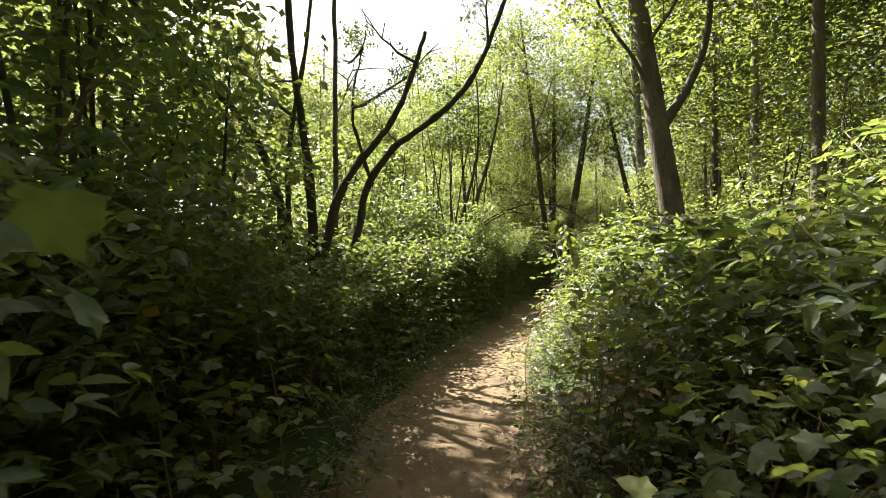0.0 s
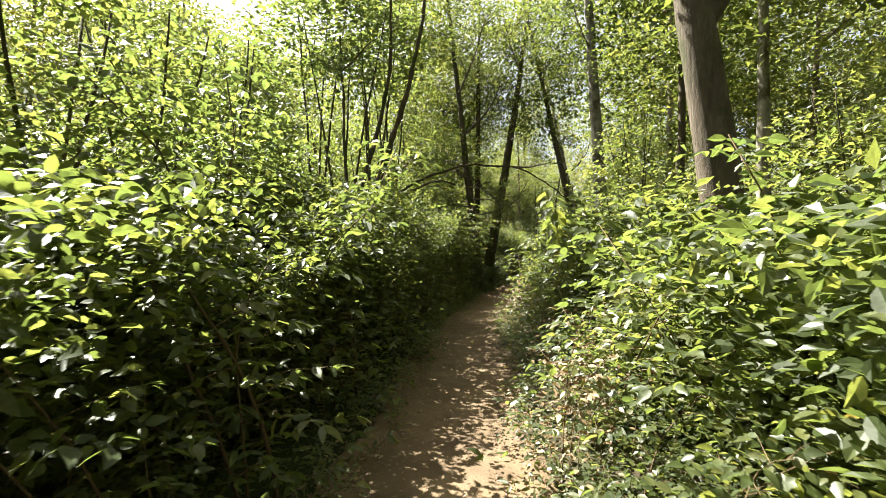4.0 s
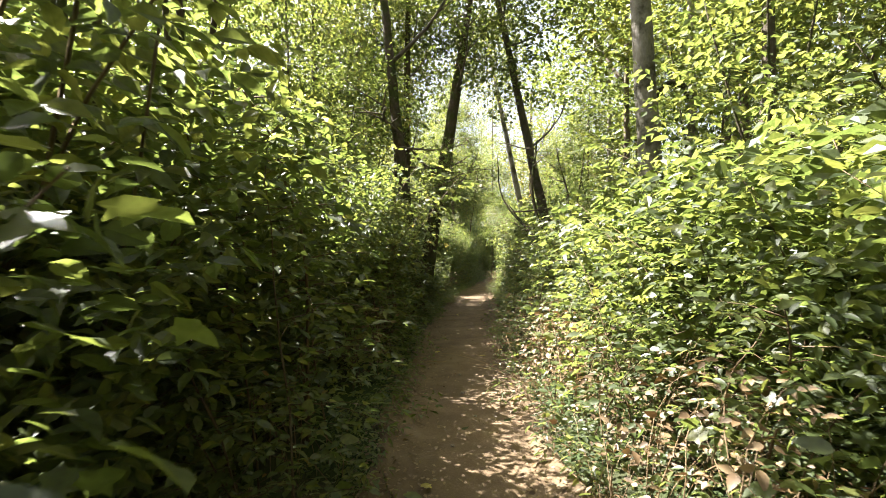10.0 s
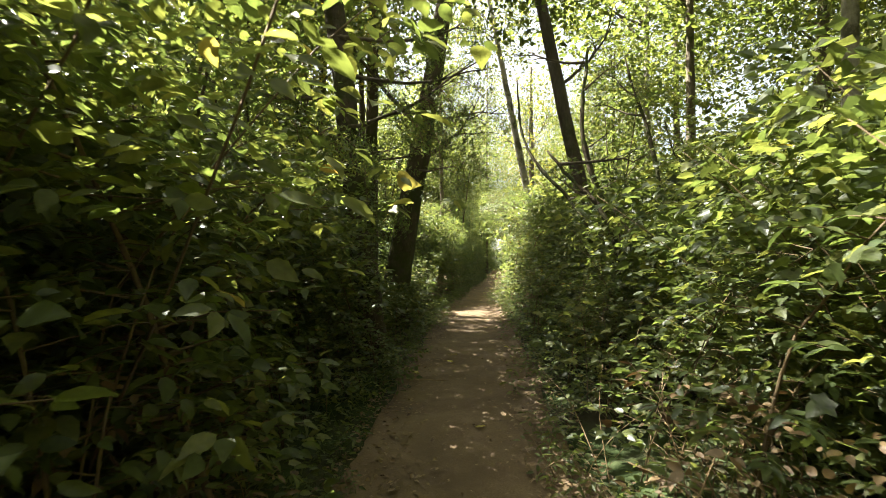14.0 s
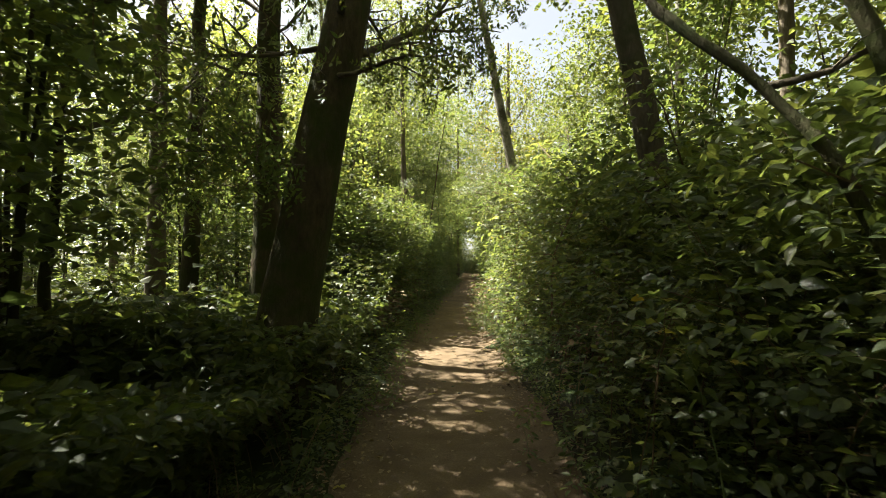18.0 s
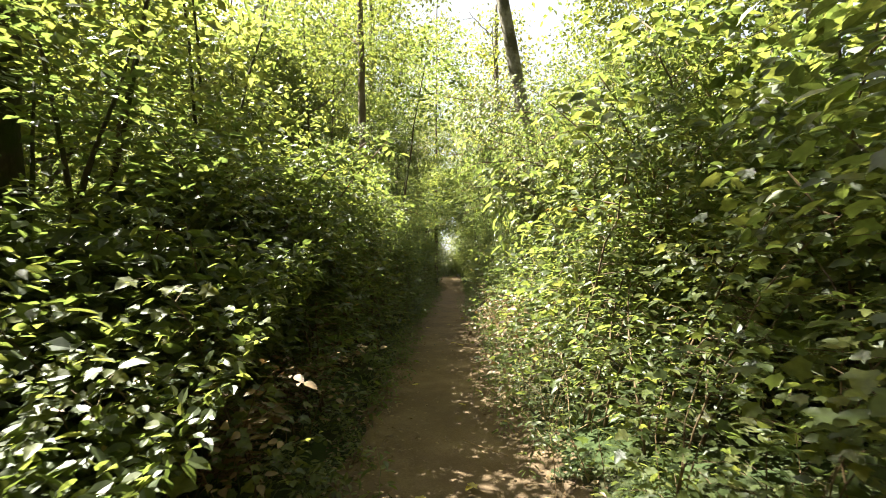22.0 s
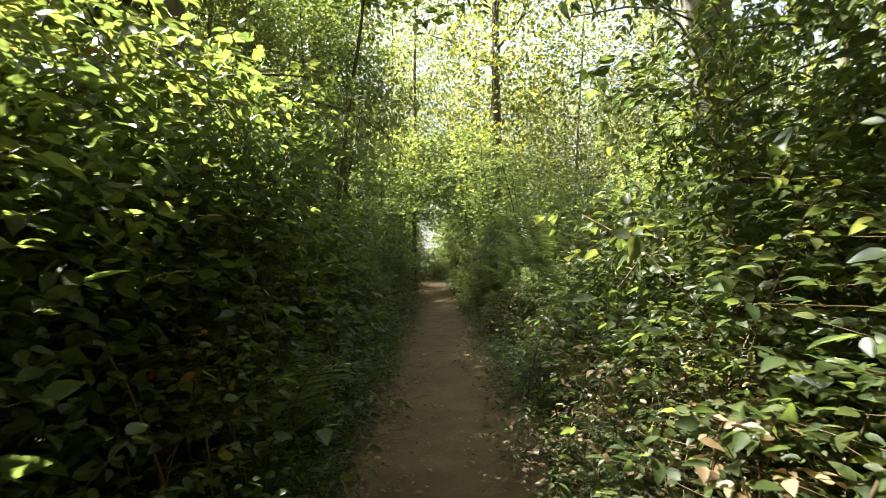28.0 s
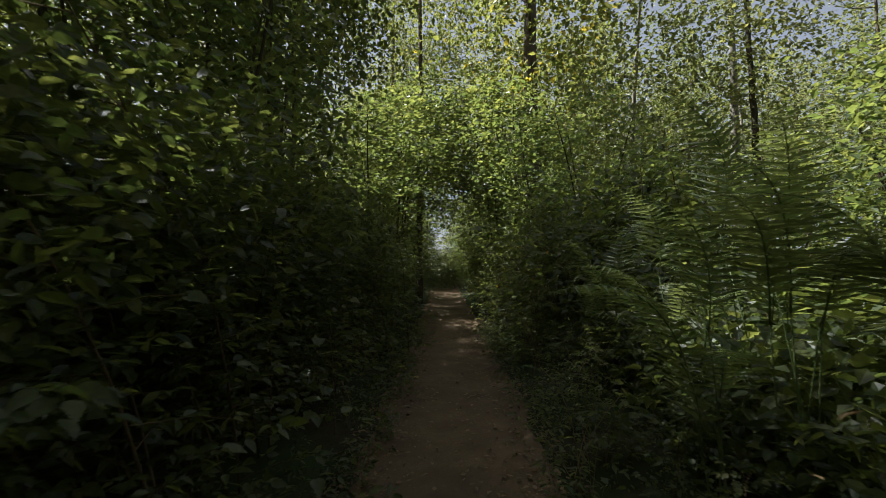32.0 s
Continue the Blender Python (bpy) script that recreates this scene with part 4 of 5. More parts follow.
# ---- far woods and the undergrowth between the trunks ----
def far_woods():
    g = np.random.default_rng(5)
    n = 85000
    s, off = g.uniform(-45, 104, n), g.uniform(26, 52, n) * g.choice((-1, 1), n)
    x0, y0 = np.interp(s, LINE_S, LINE[:, 0]), np.interp(s, LINE_S, LINE[:, 1])
    tx, ty = np.interp(s, LINE_S, LINE_T[:, 0]), np.interp(s, LINE_S, LINE_T[:, 1])
    o = np.stack([x0 + ty * off, y0 - tx * off, 16 * g.random(n) ** 1.25], 1)
    m = 9000
    back = np.stack([g.uniform(20, 75, m), g.uniform(98, 125, m), 14 * g.random(m) ** 1.3], 1)
    behind = np.stack([g.uniform(-30, 30, m), g.uniform(-45, -14, m), 14 * g.random(m) ** 1.3], 1)
    low = (off > 0) & (s > 38) & (s < 78)
    o[low, 2] *= 0.5
    o = np.concatenate([o, back, behind])
    clump = np.round(o / 2.4) * 2.4
    o = o + 0.45 * (clump - o) * g.uniform(0.3, 1, (len(o), 1)) + np.sin(clump[:, ::-1] * 3.1) * 0.7
    o[:, 2] = np.abs(o[:, 2])
    d = unit(g.normal(size=o.shape) * [1, 1, 0.5])
    along, normal = leaf_frames(o, d, g, jitter=0.8, droop=0.3)
    v, f = leaf_cloud(SIMPLE, o, along, normal, g.uniform(0.3, 0.75, len(o)))
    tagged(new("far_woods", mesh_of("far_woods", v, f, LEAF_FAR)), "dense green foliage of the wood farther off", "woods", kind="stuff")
    poles = []
    for k in range(150):
        a = g.uniform(-20, 104)
        x, y, _h = beside(a, g.uniform(22, 46) * g.choice((-1, 1)))
        t = g.uniform(10, 17)
        lean = g.normal(0, 0.5, 2)
        poles.append(tube_tris([(x, y, -0.1), (x + lean[0] * 0.5, y + lean[1] * 0.5, t / 2), (x + lean[0], y + lean[1], t)], [0.16, 0.12, 0.05], 6))
    tagged(new("far_trunks", mesh_of("far_trunks", *joined(poles), BARK, True)), "slim trunks of trees deep in the wood", "woods", kind="stuff")


def floor_growth():
    g = np.random.default_rng(6)
    n = 110000
    s, off = g.uniform(-12, 100, n), (3.0 + 26 * g.random(n) ** 1.1) * g.choice((-1, 1), n)
    x0, y0 = np.interp(s, LINE_S, LINE[:, 0]), np.interp(s, LINE_S, LINE[:, 1])
    tx, ty = np.interp(s, LINE_S, LINE_T[:, 0]), np.interp(s, LINE_S, LINE_T[:, 1])
    x, y = x0 + ty * off, y0 - tx * off
    ok = path_distance(x, y) > 2.4
    x, y = x[ok], y[ok]
    top = 0.55 + 0.5 * np.sin(0.8 * x) * np.sin(0.7 * y + 1) + 0.35 * np.sin(2.3 * x + y)
    o = np.stack([x, y, 0.08 + np.clip(top, 0.15, 1.4) * g.random(len(x)) ** 0.7], 1)
    d = unit(g.normal(size=o.shape) * [1, 1, 0.4])
    along, normal = leaf_frames(o, d, g, jitter=0.5)
    v, f = leaf_cloud(SIMPLE, o, along, normal, g.uniform(0.14, 0.34, len(o)))
    tagged(new("undergrowth", mesh_of("undergrowth", v, f, LEAF_BRAMBLE)), "low green undergrowth covering the floor of the wood", "undergrowth", kind="stuff")


far_woods()
floor_growth()


# ---- crooked trees that arch over the path ----
def crooked(label, stems, mat, seed, twigs=3, name="crooked_tree", leafy=1.0):
    """Several bent stems from one foot, with leafy twigs. stems: lists of places, thick end first, and a thickness."""
    g = np.random.default_rng(seed)
    foot = np.array(stems[0][0][0], float)
    root = thing(name, label, "tree", *foot, group="crooked trees")
    for keys, r in stems:
        k = np.array(keys, float) - foot
        n = 9 * len(k)
        c = spline(k, n)
        c[1:] += np.cumsum(g.normal(0, 0.008, (n - 1, 3)), 0)
        v, q = tube(c, np.linspace(r, r * 0.3, n) * (1 + 0.10 * g.normal(size=n)), 9, 0.05, seed)
        stem = part("stem", mesh_of("stem", v, q, mat, True), root)
        for j in range(twigs):
            p = c[int(g.uniform(0.45, 1.0) * (n - 1))]
            if g.random() < 0.5:
                l = g.uniform(0.6, 1.3)
                part("bare_twig", BOUGHS[g.integers(len(BOUGHS))], stem, pose(*p, 0, g.uniform(-40, 10), g.uniform(0, 360)) @ Matrix.Diagonal((l, l, l, 1)))
            if g.random() < leafy and p[2] > 2.7:
                sm, lm = CANES["elder", 1.8][g.integers(3)]
                l = g.uniform(0.4, 0.65)
                twig = part("leafy_twig", sm, root, pose(*p, 0, g.uniform(30, 90), g.uniform(0, 360)) @ Matrix.Diagonal((l, l, l, 1)))
                part("leaves", lm, twig, label="slim green leaves of this twig")
    return root


crooked("dark many-stemmed tree with mossy stems arching outward", [
    ([(-1.75, 6.5, -0.05), (-2.0, 6.5, 1.5), (-2.52, 6.5, 3.2), (-3.05, 6.5, 3.8), (-4.0, 6.4, 4.9), (-4.7, 6.4, 5.8)], 0.075),
    ([(-1.75, 6.5, 0.0), (-1.72, 6.55, 2.4), (-1.95, 6.6, 4.0), (-2.2, 6.6, 7.0)], 0.08),
    ([(-1.65, 6.5, 0.0), (-1.6, 6.5, 1.6), (-1.27, 6.5, 2.6), (-0.68, 6.5, 3.4), (-0.3, 6.6, 4.6)], 0.085),
    ([(-1.8, 6.55, 0.1), (-2.05, 6.7, 2.6), (-1.85, 6.9, 4.6), (-1.7, 7.1, 6.5)], 0.05)], BARK_MOSSY, 21, 3, leafy=0.45)
crooked("dark crooked mossy tree bending over the path", [
    ([(-1.35, 7.05, -0.05), (-1.28, 7.05, 1.5), (-1.06, 7.05, 2.5), (-0.68, 7.05, 3.05), (0.08, 7.05, 3.65), (0.84, 7.1, 5.2), (1.2, 7.2, 6.6)], 0.07),
    ([(-1.0, 7.05, 2.6), (-1.3, 7.3, 3.6), (-1.2, 7.6, 5.0)], 0.03)], BARK_MOSSY, 22, 3)
crooked("many-stemmed mossy tree with long bare branches arching across the path", [
    ([(0.62, 14.55, -0.05), (0.6, 14.5, 1.2), (0.73, 14.58, 2.4), (1.02, 14.58, 3.4), (1.48, 14.54, 5.1), (1.7, 14.6, 6.8)], 0.08),
    ([(0.55, 14.6, 0.0), (0.5, 14.6, 2.5), (0.79, 14.6, 3.65), (1.01, 14.6, 5.1), (0.9, 14.8, 7.0)], 0.06),
    ([(0.5, 14.6, 0.0), (0.25, 14.75, 2.6), (0.1, 14.9, 5.5)], 0.05),
    ([(0.6, 14.5, 0.1), (0.56, 14.45, 1.5), (0.68, 14.65, 1.76), (1.01, 15.14, 2.25), (1.42, 15.57, 2.7), (1.85, 15.85, 2.96), (2.17, 16.1, 3.04), (2.52, 16.43, 3.03)], 0.055),
    ([(0.62, 14.55, 0.6), (0.7, 14.55, 1.9), (0.91, 14.56, 2.43), (1.44, 14.57, 2.86), (2.06, 14.58, 3.17), (2.63, 14.51, 3.26), (3.2, 14.33, 3.22), (3.77, 14.16, 2.94), (4.17, 14.07, 2.62)], 0.035)], BARK_MOSSY, 23, 2, leafy=0.35)
crooked("gnarled mossy leaning branches in deep shade beside the path", [
    ([(9.0, 25.2, -0.05), (8.7, 24.9, 0.9), (8.25, 24.55, 1.9), (8.18, 24.75, 2.2), (8.1, 25.1, 2.5), (7.95, 25.5, 3.0)], 0.06),
    ([(9.0, 25.2, 0.0), (9.2, 25.6, 2.0), (9.0, 26.0, 3.4), (9.4, 26.4, 5.0)], 0.07),
    ([(9.0, 25.25, 0.4), (8.9, 26.0, 2.2), (8.5, 26.8, 3.2), (8.6, 27.4, 4.6)], 0.045),
    ([(9.1, 25.2, 0.4), (9.7, 25.2, 2.4), (9.6, 25.8, 4.6)], 0.05)], BARK_MOSSY, 24, 3, leafy=0.4)


def arching_elder(s, off, over, tall, seed, stems=4, twigs=7):
    """A tall elder that stands off metres beside the path; its stems arch until their tips hang at over, above the path."""
    g = np.random.default_rng(seed)
    x, y, _h = beside(s, off)
    root = thing("arching_elder", "tall elder with long leafy boughs arching over the path", "shrub", x, y, ground_at(x, y) - 0.03, group="elders arching over the path")
    for k in range(stems):
        tx, ty, _h = beside(s + g.normal(0, 0.7), over + (off - over) * g.uniform(0, 0.6))
        top = tall * g.uniform(0.8, 1.1)
        d = np.array([tx - x, ty - y])
        c = spline([(0, 0, 0), (*(d * 0.12 + g.normal(0, 0.08, 2)), top * 0.5), (*(d * 0.5), top * 0.92), (*d, top * 0.95)], 18)
        c[1:] += np.cumsum(g.normal(0, 0.008, (17, 3)), 0)
        stem = part("stem", mesh_of("stem", *tube_tris(c, np.linspace(0.022, 0.005, 18), 6, 0.05, seed + k), CANE, True), root)
        for j in range(twigs):
            p = c[int((0.42 + 0.58 * (j + g.random()) / twigs) * 17)]
            sm, lm = CANES["elder", 1.8][g.integers(3)]
            l = g.uniform(0.42, 0.72)
            twig = part("leafy_twig", sm, root, pose(*p, 0, 0, g.uniform(0, 360)) @ pose(0, 0, 0, 0, g.uniform(35, 100), 0) @ Matrix.Diagonal((l, l, l, 1)))
            part("leaves", lm, twig, label="drooping green leaflets of this twig")


for _k, (_s, _o, _v, _t) in enumerate([(36.6, 2.3, 1.0, 3.3), (38.2, 2.1, 0.3, 3.5), (39.6, 2.2, -0.1, 3.5), (41.0, 2.0, -0.3, 3.6), (42.4, 2.1, 0.1, 3.6), (43.6, 2.0, 0.5, 3.5), (41.6, -2.0, -0.7, 3.6), (43.4, -2.1, -0.8, 3.4), (41.8, 1.9, -0.7, 3.5)]):
    arching_elder(_s, _o, _v, _t, 4100 + 10 * _k, 4 if _k < 3 else 3, 6)


# ---- ferns ----
def make_frond(seed, length=1.2):
    """A fern frond: a stalk that arches towards +x, and pairs of toothed pinnae."""
    g = np.random.default_rng(seed)
    u = np.linspace(0, 1, 16)
    c = np.stack([length * (0.12 * u + 0.50 * u**2), 0.03 * np.sin(3 * u), length * (1.0 * u - 0.50 * u**2.3)], 1)
    stalk = tube_tris(c, np.linspace(0.006, 0.0015, 16), 4)
    o, a, n, z = [], [], [], []
    tang = unit(np.gradient(c, axis=0))
    for w in np.linspace(0.14, 0.99, 20):
        p = np.array([np.interp(w, u, c[:, i]) for i in range(3)])
        t = np.array([np.interp(w, u, tang[:, i]) for i in range(3)])
        side = unit(np.cross([0, 0, 1.0], t))
        up = np.cross(t, side)
        long = length * 0.19 * math.sin(min(1.0, (1.04 - w) * 1.55) * math.pi / 2) * g.uniform(0.9, 1.1)
        for sgn in (-1, 1):
            d = unit(side * sgn + 0.35 * t - 0.15 * up)
            o.append(p)
            a.append(d + g.normal(0, 0.05, 3))
            n.append(up + g.normal(0, 0.15, 3))
            z.append(long)
    v, f = leaf_cloud(PINNA, np.array(o), np.array(a), unit(np.array(n)), np.array(z))
    rib = tube_tris(c[2:], np.linspace(0.004, 0.001, 14), 3)
    first, size = len(rib[0]), len(PINNA[0])
    v, f = joined([rib, (v, f)])
    for k, p in enumerate(o):
        f[f == first + k * size + 9] = int(np.argmin(((rib[0] - p) ** 2).sum(1)))
    return mesh_of("fern_stalk", *stalk, GREEN_STEM, True), mesh_of("fern_blade", v, f, LEAF_FERN)


FRONDS = [make_frond(700 + k) for k in range(4)]


def fern(x, y, tall, g, count=8, facing=None):
    """A bracken plant: thin stalks, each with a feathery frond that arches from its top."""
    root = thing("bracken_fern", "green bracken fern with arching feathery fronds on thin stalks", "fern", x, y, ground_at(x, y) - 0.02, group="ferns beside the path")
    for k in range(count):
        st, bl = FRONDS[g.integers(len(FRONDS))]
        az = math.radians(k * 137 + g.uniform(-25, 25) if facing is None else facing + g.normal(0, 55))
        up = max(0.1, (tall - 0.65) * g.uniform(0.3, 1.0))
        foot, out = g.normal(0, 0.10, 2), np.array([math.cos(az), math.sin(az)]) * 0.16 * up
        u = np.linspace(0, 1, 5)[:, None]
        c = np.concatenate([foot + out * u**1.5, up * u], 1)
        stalk = part("stalk", mesh_of("stalk", *tube_tris(c, np.linspace(0.006, 0.004, 5), 5), GREEN_STEM, True), root)
        l = g.uniform(0.7, 1.1)
        frond = part("frond", st, root, pose(*c[-1], 0, 0, math.degrees(az)) @ pose(0, 0, 0, 0, g.uniform(-22, 14), 0) @ Matrix.Diagonal((l, l, l, 1)))
        part("blade", bl, frond, label="feathery green fern blade")


_g = np.random.default_rng(31)
for _s, _o, _h in ((36.4, -2.0, 1.6), (37.3, -2.2, 1.7), (35.2, -2.1, 1.2), (39.0, -1.6, 0.6), (43.5, -1.3, 0.8), (47.6, 2.2, 2.2), (48.6, 2.0, 2.3), (49.2, 1.7, 2.5), (49.35, 1.4, 1.8), (49.9, 2.1, 2.7), (50.8, 1.8, 2.2), (52.0, 1.7, 1.9)):
    _x, _y, _h0 = beside(_s, _o)
    fern(_x, _y, _h, _g, 5, _h0 + 205 if _o > 0 else None)


# ---- plants at the path's edges ----
def edge_plants():
    g = np.random.default_rng(15)
    for side in (-1, 1):
        s = -4.0
        while s < 58:
            x, y, head = beside(s, side * (float(half_width(s)) + g.uniform(-0.02, 0.30)))
            clump("herb", x, y, g.uniform(0.2, 0.55), g, "plants at the edge of the path")
            s += g.uniform(0.28, 0.62)


def make_stalk(seed):
    g = np.random.default_rng(seed)
    u = np.linspace(0, 1, 7)[:, None]
    c = np.array([0, 0, 1.0]) * u + np.array([g.uniform(0.1, 0.6), g.uniform(-0.2, 0.2), -0.15]) * u**2 + np.cumsum(g.normal(0, 0.015, (7, 3)), 0) * u
    return mesh_of("dry_stalk", *tube_tris(c, np.linspace(0.004, 0.0015, 7), 4), DEAD_CANE, True)


STALKS = [make_stalk(800 + k) for k in range(5)]


def dry_stalks():
    g = np.random.default_rng(16)
    for s, off in [(14.2 + 0.24 * k, g.uniform(0.05, 0.75)) for k in range(36)] + [(g.uniform(0, 54), g.uniform(0.05, 0.6) * g.choice((-1, 1))) for k in range(26)]:
        side = 1 if off > 0 else -1
        x, y, head = beside(s, side * float(half_width(s)) + off)
        root = thing("dry_stalks", "tangle of dry tan plant stalks below the bushes", "dead plant", x, y, ground_at(x, y) - 0.02, group="dry stalks")
        for k in range(6):
            l = g.uniform(0.5, 1.2)
            part("stalk", STALKS[g.integers(5)], root, pose(g.normal(0, 0.12), g.normal(0, 0.12), 0, 0, 0, (head if side > 0 else head + 180) + g.normal(0, 80)) @ pose(0, 0, 0, 0, g.uniform(-5, 40), 0) @ Matrix.Diagonal((l, l, l, 1)))


def dead_meshes(seed, length):
    stem, leaves = make_cane("bramble", length, seed)
    g = np.random.default_rng(seed)
    tris = leaves[1].reshape(-1, 10, 3)
    keep = tris[g.random(len(tris)) < 0.33].reshape(-1, 3)
    main = (stem[0][:47], stem[1][(stem[1] < 47).all(1)])
    return mesh_of("dead_stem", *main, DEAD_CANE, True), mesh_of("withered_leaves", leaves[0], keep, LEAF_DEAD, True)


DEAD_CANES = [dead_meshes(820 + k, 1.2) for k in range(4)]


def dry_brambles():
    """Withered brambles low at the edge of the path, most where the sun burns in."""
    g = np.random.default_rng(19)
    spots = [(15.6 + 0.5 * k, 1) for k in range(15)] + [(8.8 + 0.8 * k, 1) for k in range(5)] + [(37.5 + 0.75 * k, 1) for k in range(8)] + [(20.0 + 0.8 * k, -1) for k in range(4)] + [(34.6 + 0.7 * k, -1) for k in range(4)] + [(43.2, 1), (43.9, 1), (30.2, 1), (47.5, 1), (3.4, 1)]
    for s, side in spots:
        off = float(half_width(s)) + g.uniform(0.22, 0.75)
        x, y, head = beside(s + g.uniform(-0.2, 0.2), side * off)
        root = thing("withered_bramble", "withered bramble with tan stems and curled brown leaves", "dead plant", x, y, ground_at(x, y) - 0.02, group="withered brambles")
        for k in range(4):
            stem, leaves = DEAD_CANES[g.integers(4)]
            l = g.uniform(0.5, 1.0)
            cane = part("cane", stem, root, pose(g.normal(0, 0.14), g.normal(0, 0.14), 0, 0, 0, head + 90 - 90 * side + g.normal(0, 70)) @ pose(0, 0, 0, 0, g.uniform(-12, 14), 0) @ Matrix.Diagonal((l, l, l, 1)))
            part("leaves", leaves, cane, label="curled brown leaves of this cane")


DEAD_FRONDS = []
for _st, _bl in FRONDS[:3]:
    _me = _bl.copy()
    _me.materials.clear()
    _me.materials.append(LEAF_DEAD)
    DEAD_FRONDS.append((_st, _me))


def dead_fern(s, off, tall, seed):
    g = np.random.default_rng(seed)
    x, y, head = beside(s, off)
    root = thing("dead_fern", "dead bracken fern with hanging rust-brown fronds", "fern", x, y, ground_at(x, y) - 0.02, group="dead ferns")
    for k in range(7):
        st, bl = DEAD_FRONDS[g.integers(3)]
        l = tall * g.uniform(0.7, 1.15)
        frond = part("frond", st, root, pose(g.normal(0, 0.1), g.normal(0, 0.1), 0.1, 0, 0, k * 137 + g.uniform(-30, 30)) @ pose(0, 0, 0, 0, g.uniform(0, 28), 0) @ Matrix.Diagonal((l, l, l, 1)))
        part("blade", bl, frond, label="rust-brown withered fern blade")


edge_plants()
dry_stalks()
dry_brambles()
for _k, (_s, _o, _t) in enumerate([(34.6, -1.45, 0.7), (35.4, -1.4, 0.8), (36.2, -1.5, 0.8), (36.9, -1.5, 0.7), (21.5, -1.3, 0.6)]):
    dead_fern(_s, _o, _t, 4300 + _k)


# ---- litter, sticks and stones ----
def litter():
    g = np.random.default_rng(17)
    n = 30000
    s = g.uniform(-5, 60, n)
    across = g.choice((-1, 1), n) * (1 - np.abs(g.normal(0, 0.38, n))).clip(-1, 1.0)
    off = across * (half_width(s) + 0.22)
    x0, y0 = np.interp(s, LINE_S, LINE[:, 0]), np.interp(s, LINE_S, LINE[:, 1])
    tx, ty = np.interp(s, LINE_S, LINE_T[:, 0]), np.interp(s, LINE_S, LINE_T[:, 1])
    edge = np.clip((np.abs(across) - 0.72) / 0.28, 0, 1)
    o = np.stack([x0 + ty * off, y0 - tx * off, 0.012 + 0.05 * edge + g.uniform(0, 0.012, n)], 1)
    d = unit(g.normal(size=(n, 3)) * [1, 1, 0.12])
    normal = unit(np.array([0, 0, 1.0]) + g.normal(0, 0.28, (n, 3)))
    v, f = leaf_cloud(CURLED, o, d, normal, g.uniform(0.018, 0.062, n))
    tagged(new("leaf_litter", mesh_of("leaf_litter", v, f, LEAF_DEAD)), "dry brown leaves scattered over the path", "leaf litter", kind="stuff")


def loose_things():
    g = np.random.default_rng(18)
    me = mesh_of("fallen_leaf", *leaf_cloud(LOBED, np.zeros((1, 3)), np.array([[1.0, 0, 0]]), np.array([[0, 0, 1.0]]), np.array([0.09])), LEAF_YELLOW)
    for k in range(46):
        s = g.uniform(0, 54)
        x, y, head = beside(s, g.uniform(-1, 1) * float(half_width(s)))
        ob = tagged(new("fallen_leaf", me), "fallen yellow leaf lying on the path", "leaf", "fallen leaves")
        ob.matrix_basis = pose(x, y, 0.022, g.uniform(-10, 10), g.uniform(-10, 10), g.uniform(0, 360))
    for k in range(22):
        s = g.uniform(1, 54)
        x, y, head = beside(s, g.uniform(-0.9, 0.9) * float(half_width(s)))
        l = g.uniform(0.15, 0.5)
        u = np.linspace(0, 1, 6)[:, None]
        c = np.array([l, 0, 0]) * u + g.normal(0, 0.012, (6, 3)) * [0, 1, 0.2]
        ob = tagged(new("stick", mesh_of("stick", *tube(c, np.linspace(0.006, 0.003, 6), 6), DEAD_CANE, True)), "thin dry stick lying on the path", "stick", "sticks")
        ob.matrix_basis = pose(x, y, 0.014, 0, 0, g.uniform(0, 360))
    for k in range(40):
        s = g.uniform(0, 54)
        x, y, head = beside(s, g.uniform(-0.95, 0.95) * float(half_width(s)))
        bm = bmesh.new()
        bmesh.ops.create_icosphere(bm, subdivisions=2, radius=1)
        for vert in bm.verts:
            vert.co *= 1 + 0.25 * noise.noise(vert.co * 1.3 + Vector((k, 0, 0)))
            vert.co.z *= 0.55
        r = g.uniform(0.008, 0.026)
        bmesh.ops.scale(bm, vec=(r, r * g.uniform(0.6, 1), r), verts=bm.verts)
        me = bpy.data.meshes.new("stone")
        bm.to_mesh(me)
        bm.free()
        me.materials.append(STONE)
        ob = tagged(new("stone", me), "small grey stone set in the trodden earth", "stone", "stones")
        ob.matrix_basis = pose(x, y, 0.002, 0, 0, g.uniform(0, 360))


litter()
loose_things()


# ---- broad-leaved saplings that stand right beside the path ----
BIG_LEAVES = [mesh_of("big_leaf", *broad_leaf(*o), LEAF_LOBED, True) for o in ((0.23, 0.22, 0.06), (0.34, 0.18, 0.12, 0.14))]


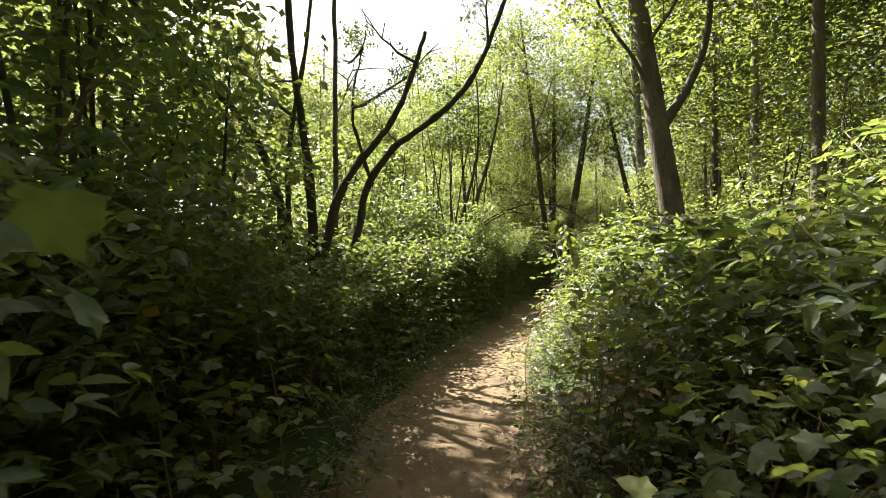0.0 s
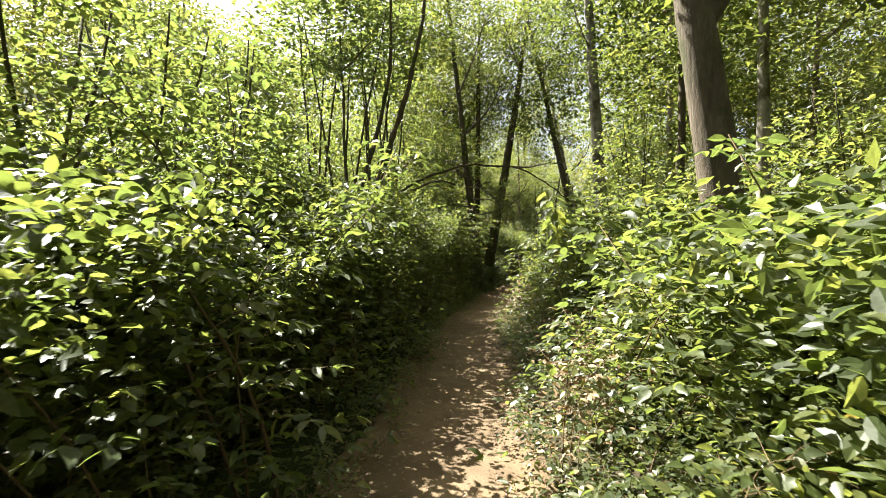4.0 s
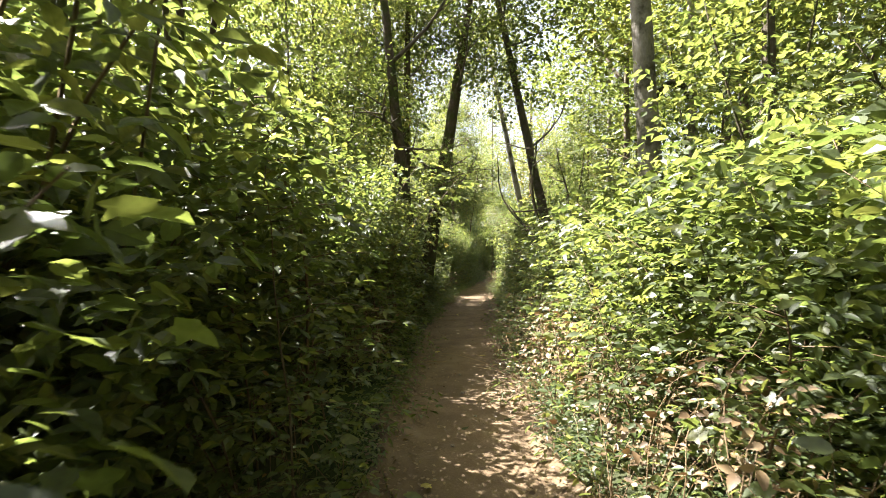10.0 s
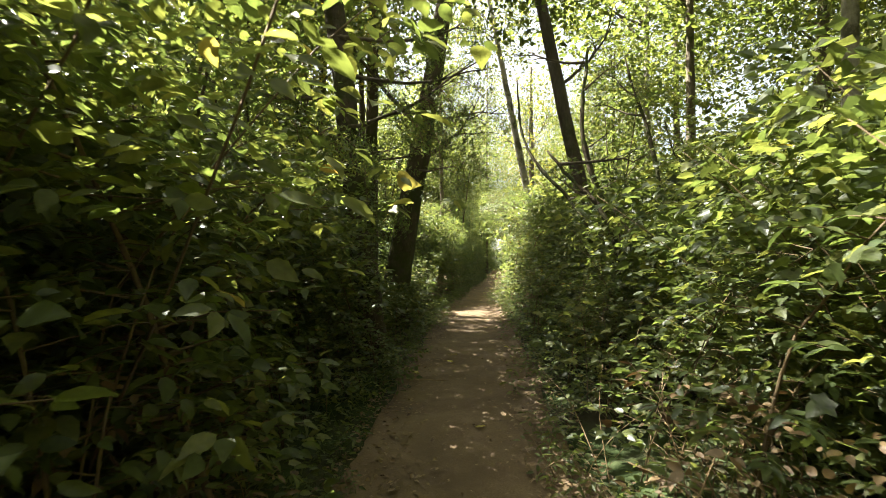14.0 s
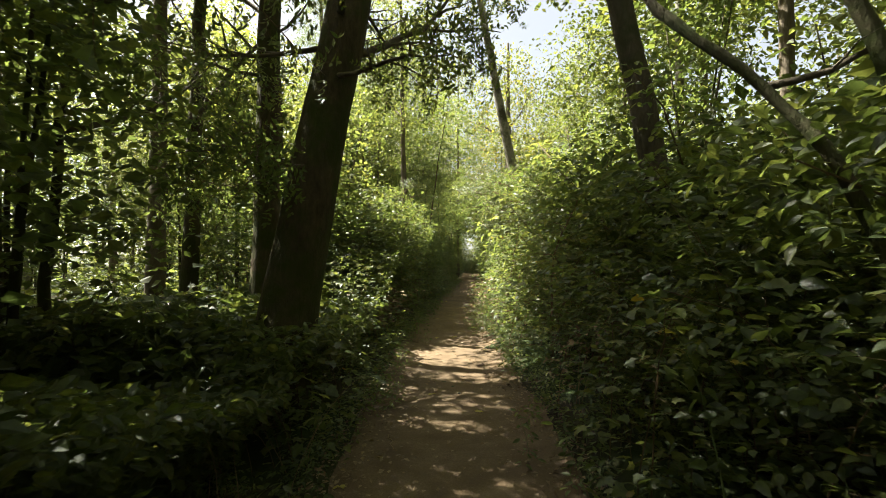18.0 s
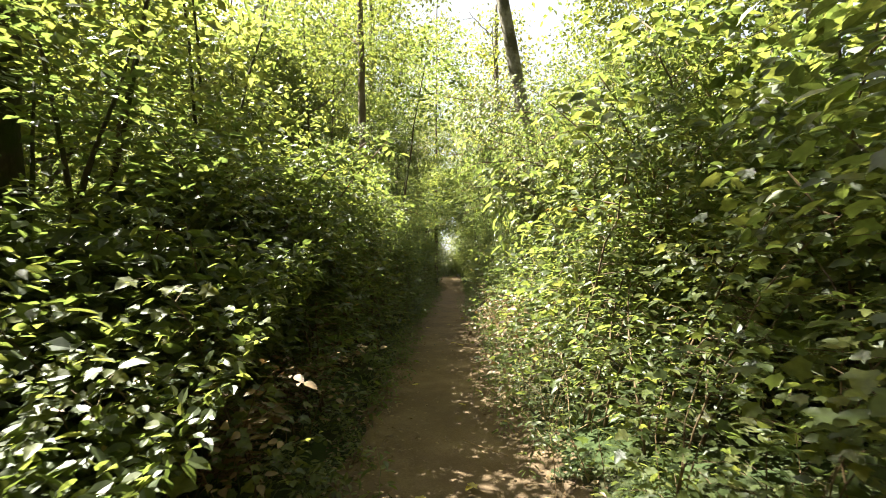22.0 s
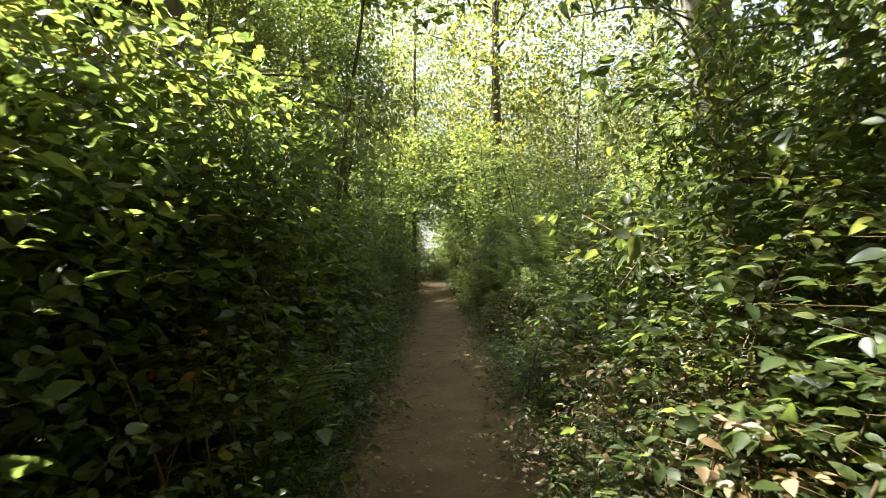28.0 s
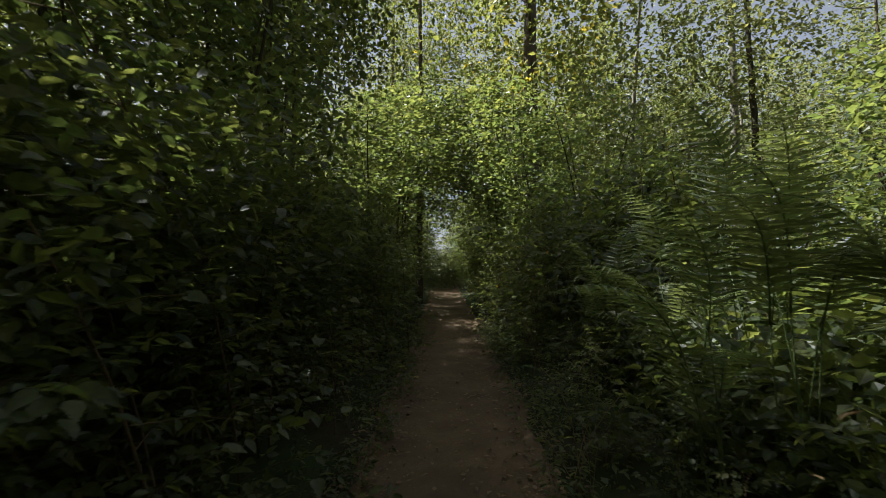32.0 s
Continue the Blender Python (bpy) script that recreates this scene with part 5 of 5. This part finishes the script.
def sapling(x, y, tip, leaves, size, seed, label="thin sapling with large pale green leaves", shape=0):
    """A thin stem from the ground to tip, with large leaves that are parts of their own."""
    g = np.random.default_rng(seed)
    root = thing("sapling", label, "sapling", x, y, ground_at(x, y) - 0.02, group="saplings beside the path")
    t = np.array([tip[0] - x, tip[1] - y, tip[2]])
    u = np.linspace(0, 1, 12)[:, None]
    c = np.concatenate([t[:2] * u**1.7, t[2] * (u * 1.12 - 0.12 * u**3)], 1)
    part("stem", mesh_of("sapling_stem", *tube_tris(c, np.linspace(0.007, 0.002, 12), 6), GREEN_STEM, True), root)
    for k in range(leaves):
        w = 0.55 + 0.45 * (k + 1) / leaves
        p = np.array([np.interp(w, u[:, 0], c[:, i]) for i in range(3)])
        l = size * g.uniform(0.75, 1.2)
        part("leaf", BIG_LEAVES[shape], root, pose(*p, 0, 0, k * 137 + g.uniform(-20, 20)) @ pose(0.02, 0, 0, g.uniform(-22, 22), g.uniform(12, 62), 0) @ Matrix.Diagonal((l, l, l, 1)))


sapling(3.5, 12.3, (2.85, 11.7, 2.3), 24, 0.24, 1)
sapling(3.3, 12.0, (2.75, 11.45, 1.85), 9, 0.17, 2)
sapling(1.9, 5.9, (1.12, 5.2, 2.0), 8, 0.16, 3, "thin sapling with large dark green leaves")
sapling(13.9, 35.9, (13.1, 36.2, 2.2), 14, 0.21, 5)
sapling(13.7, 36.9, (13.3, 36.9, 2.5), 12, 0.19, 6)
sapling(15.9, 40.0, (15.6, 40.3, 2.75), 22, 0.10, 7, "tall thin sapling with lobed green leaves", 1)
sapling(0.9, 17.3, (1.35, 17.1, 2.35), 22, 0.11, 8, "sapling with lobed yellow-green sunlit leaves", 1)
sapling(1.6, 19.7, (2.3, 19.5, 2.6), 24, 0.11, 9, "sapling with lobed yellow-green sunlit leaves", 1)
sapling(8.5, 26.1, (8.5, 26.4, 1.1), 9, 0.09, 10, "low sapling with lobed pale leaves", 1)
sapling(12.6, 42.3, (13.1, 42.2, 1.9), 9, 0.17, 11, "thin sapling with large dark green leaves")

# the broken branch on the pale straight tree
_c = spline([(-0.15, 0.0, 4.45), (0.22, -0.1, 4.75), (0.45, -0.12, 4.72), (0.56, -0.12, 4.45)], 14)
part("broken_branch", mesh_of("broken_branch", *tube(_c, np.linspace(0.07, 0.045, 14), 9, 0.08, 4), BARK_MOSSY, True), stub_tree)
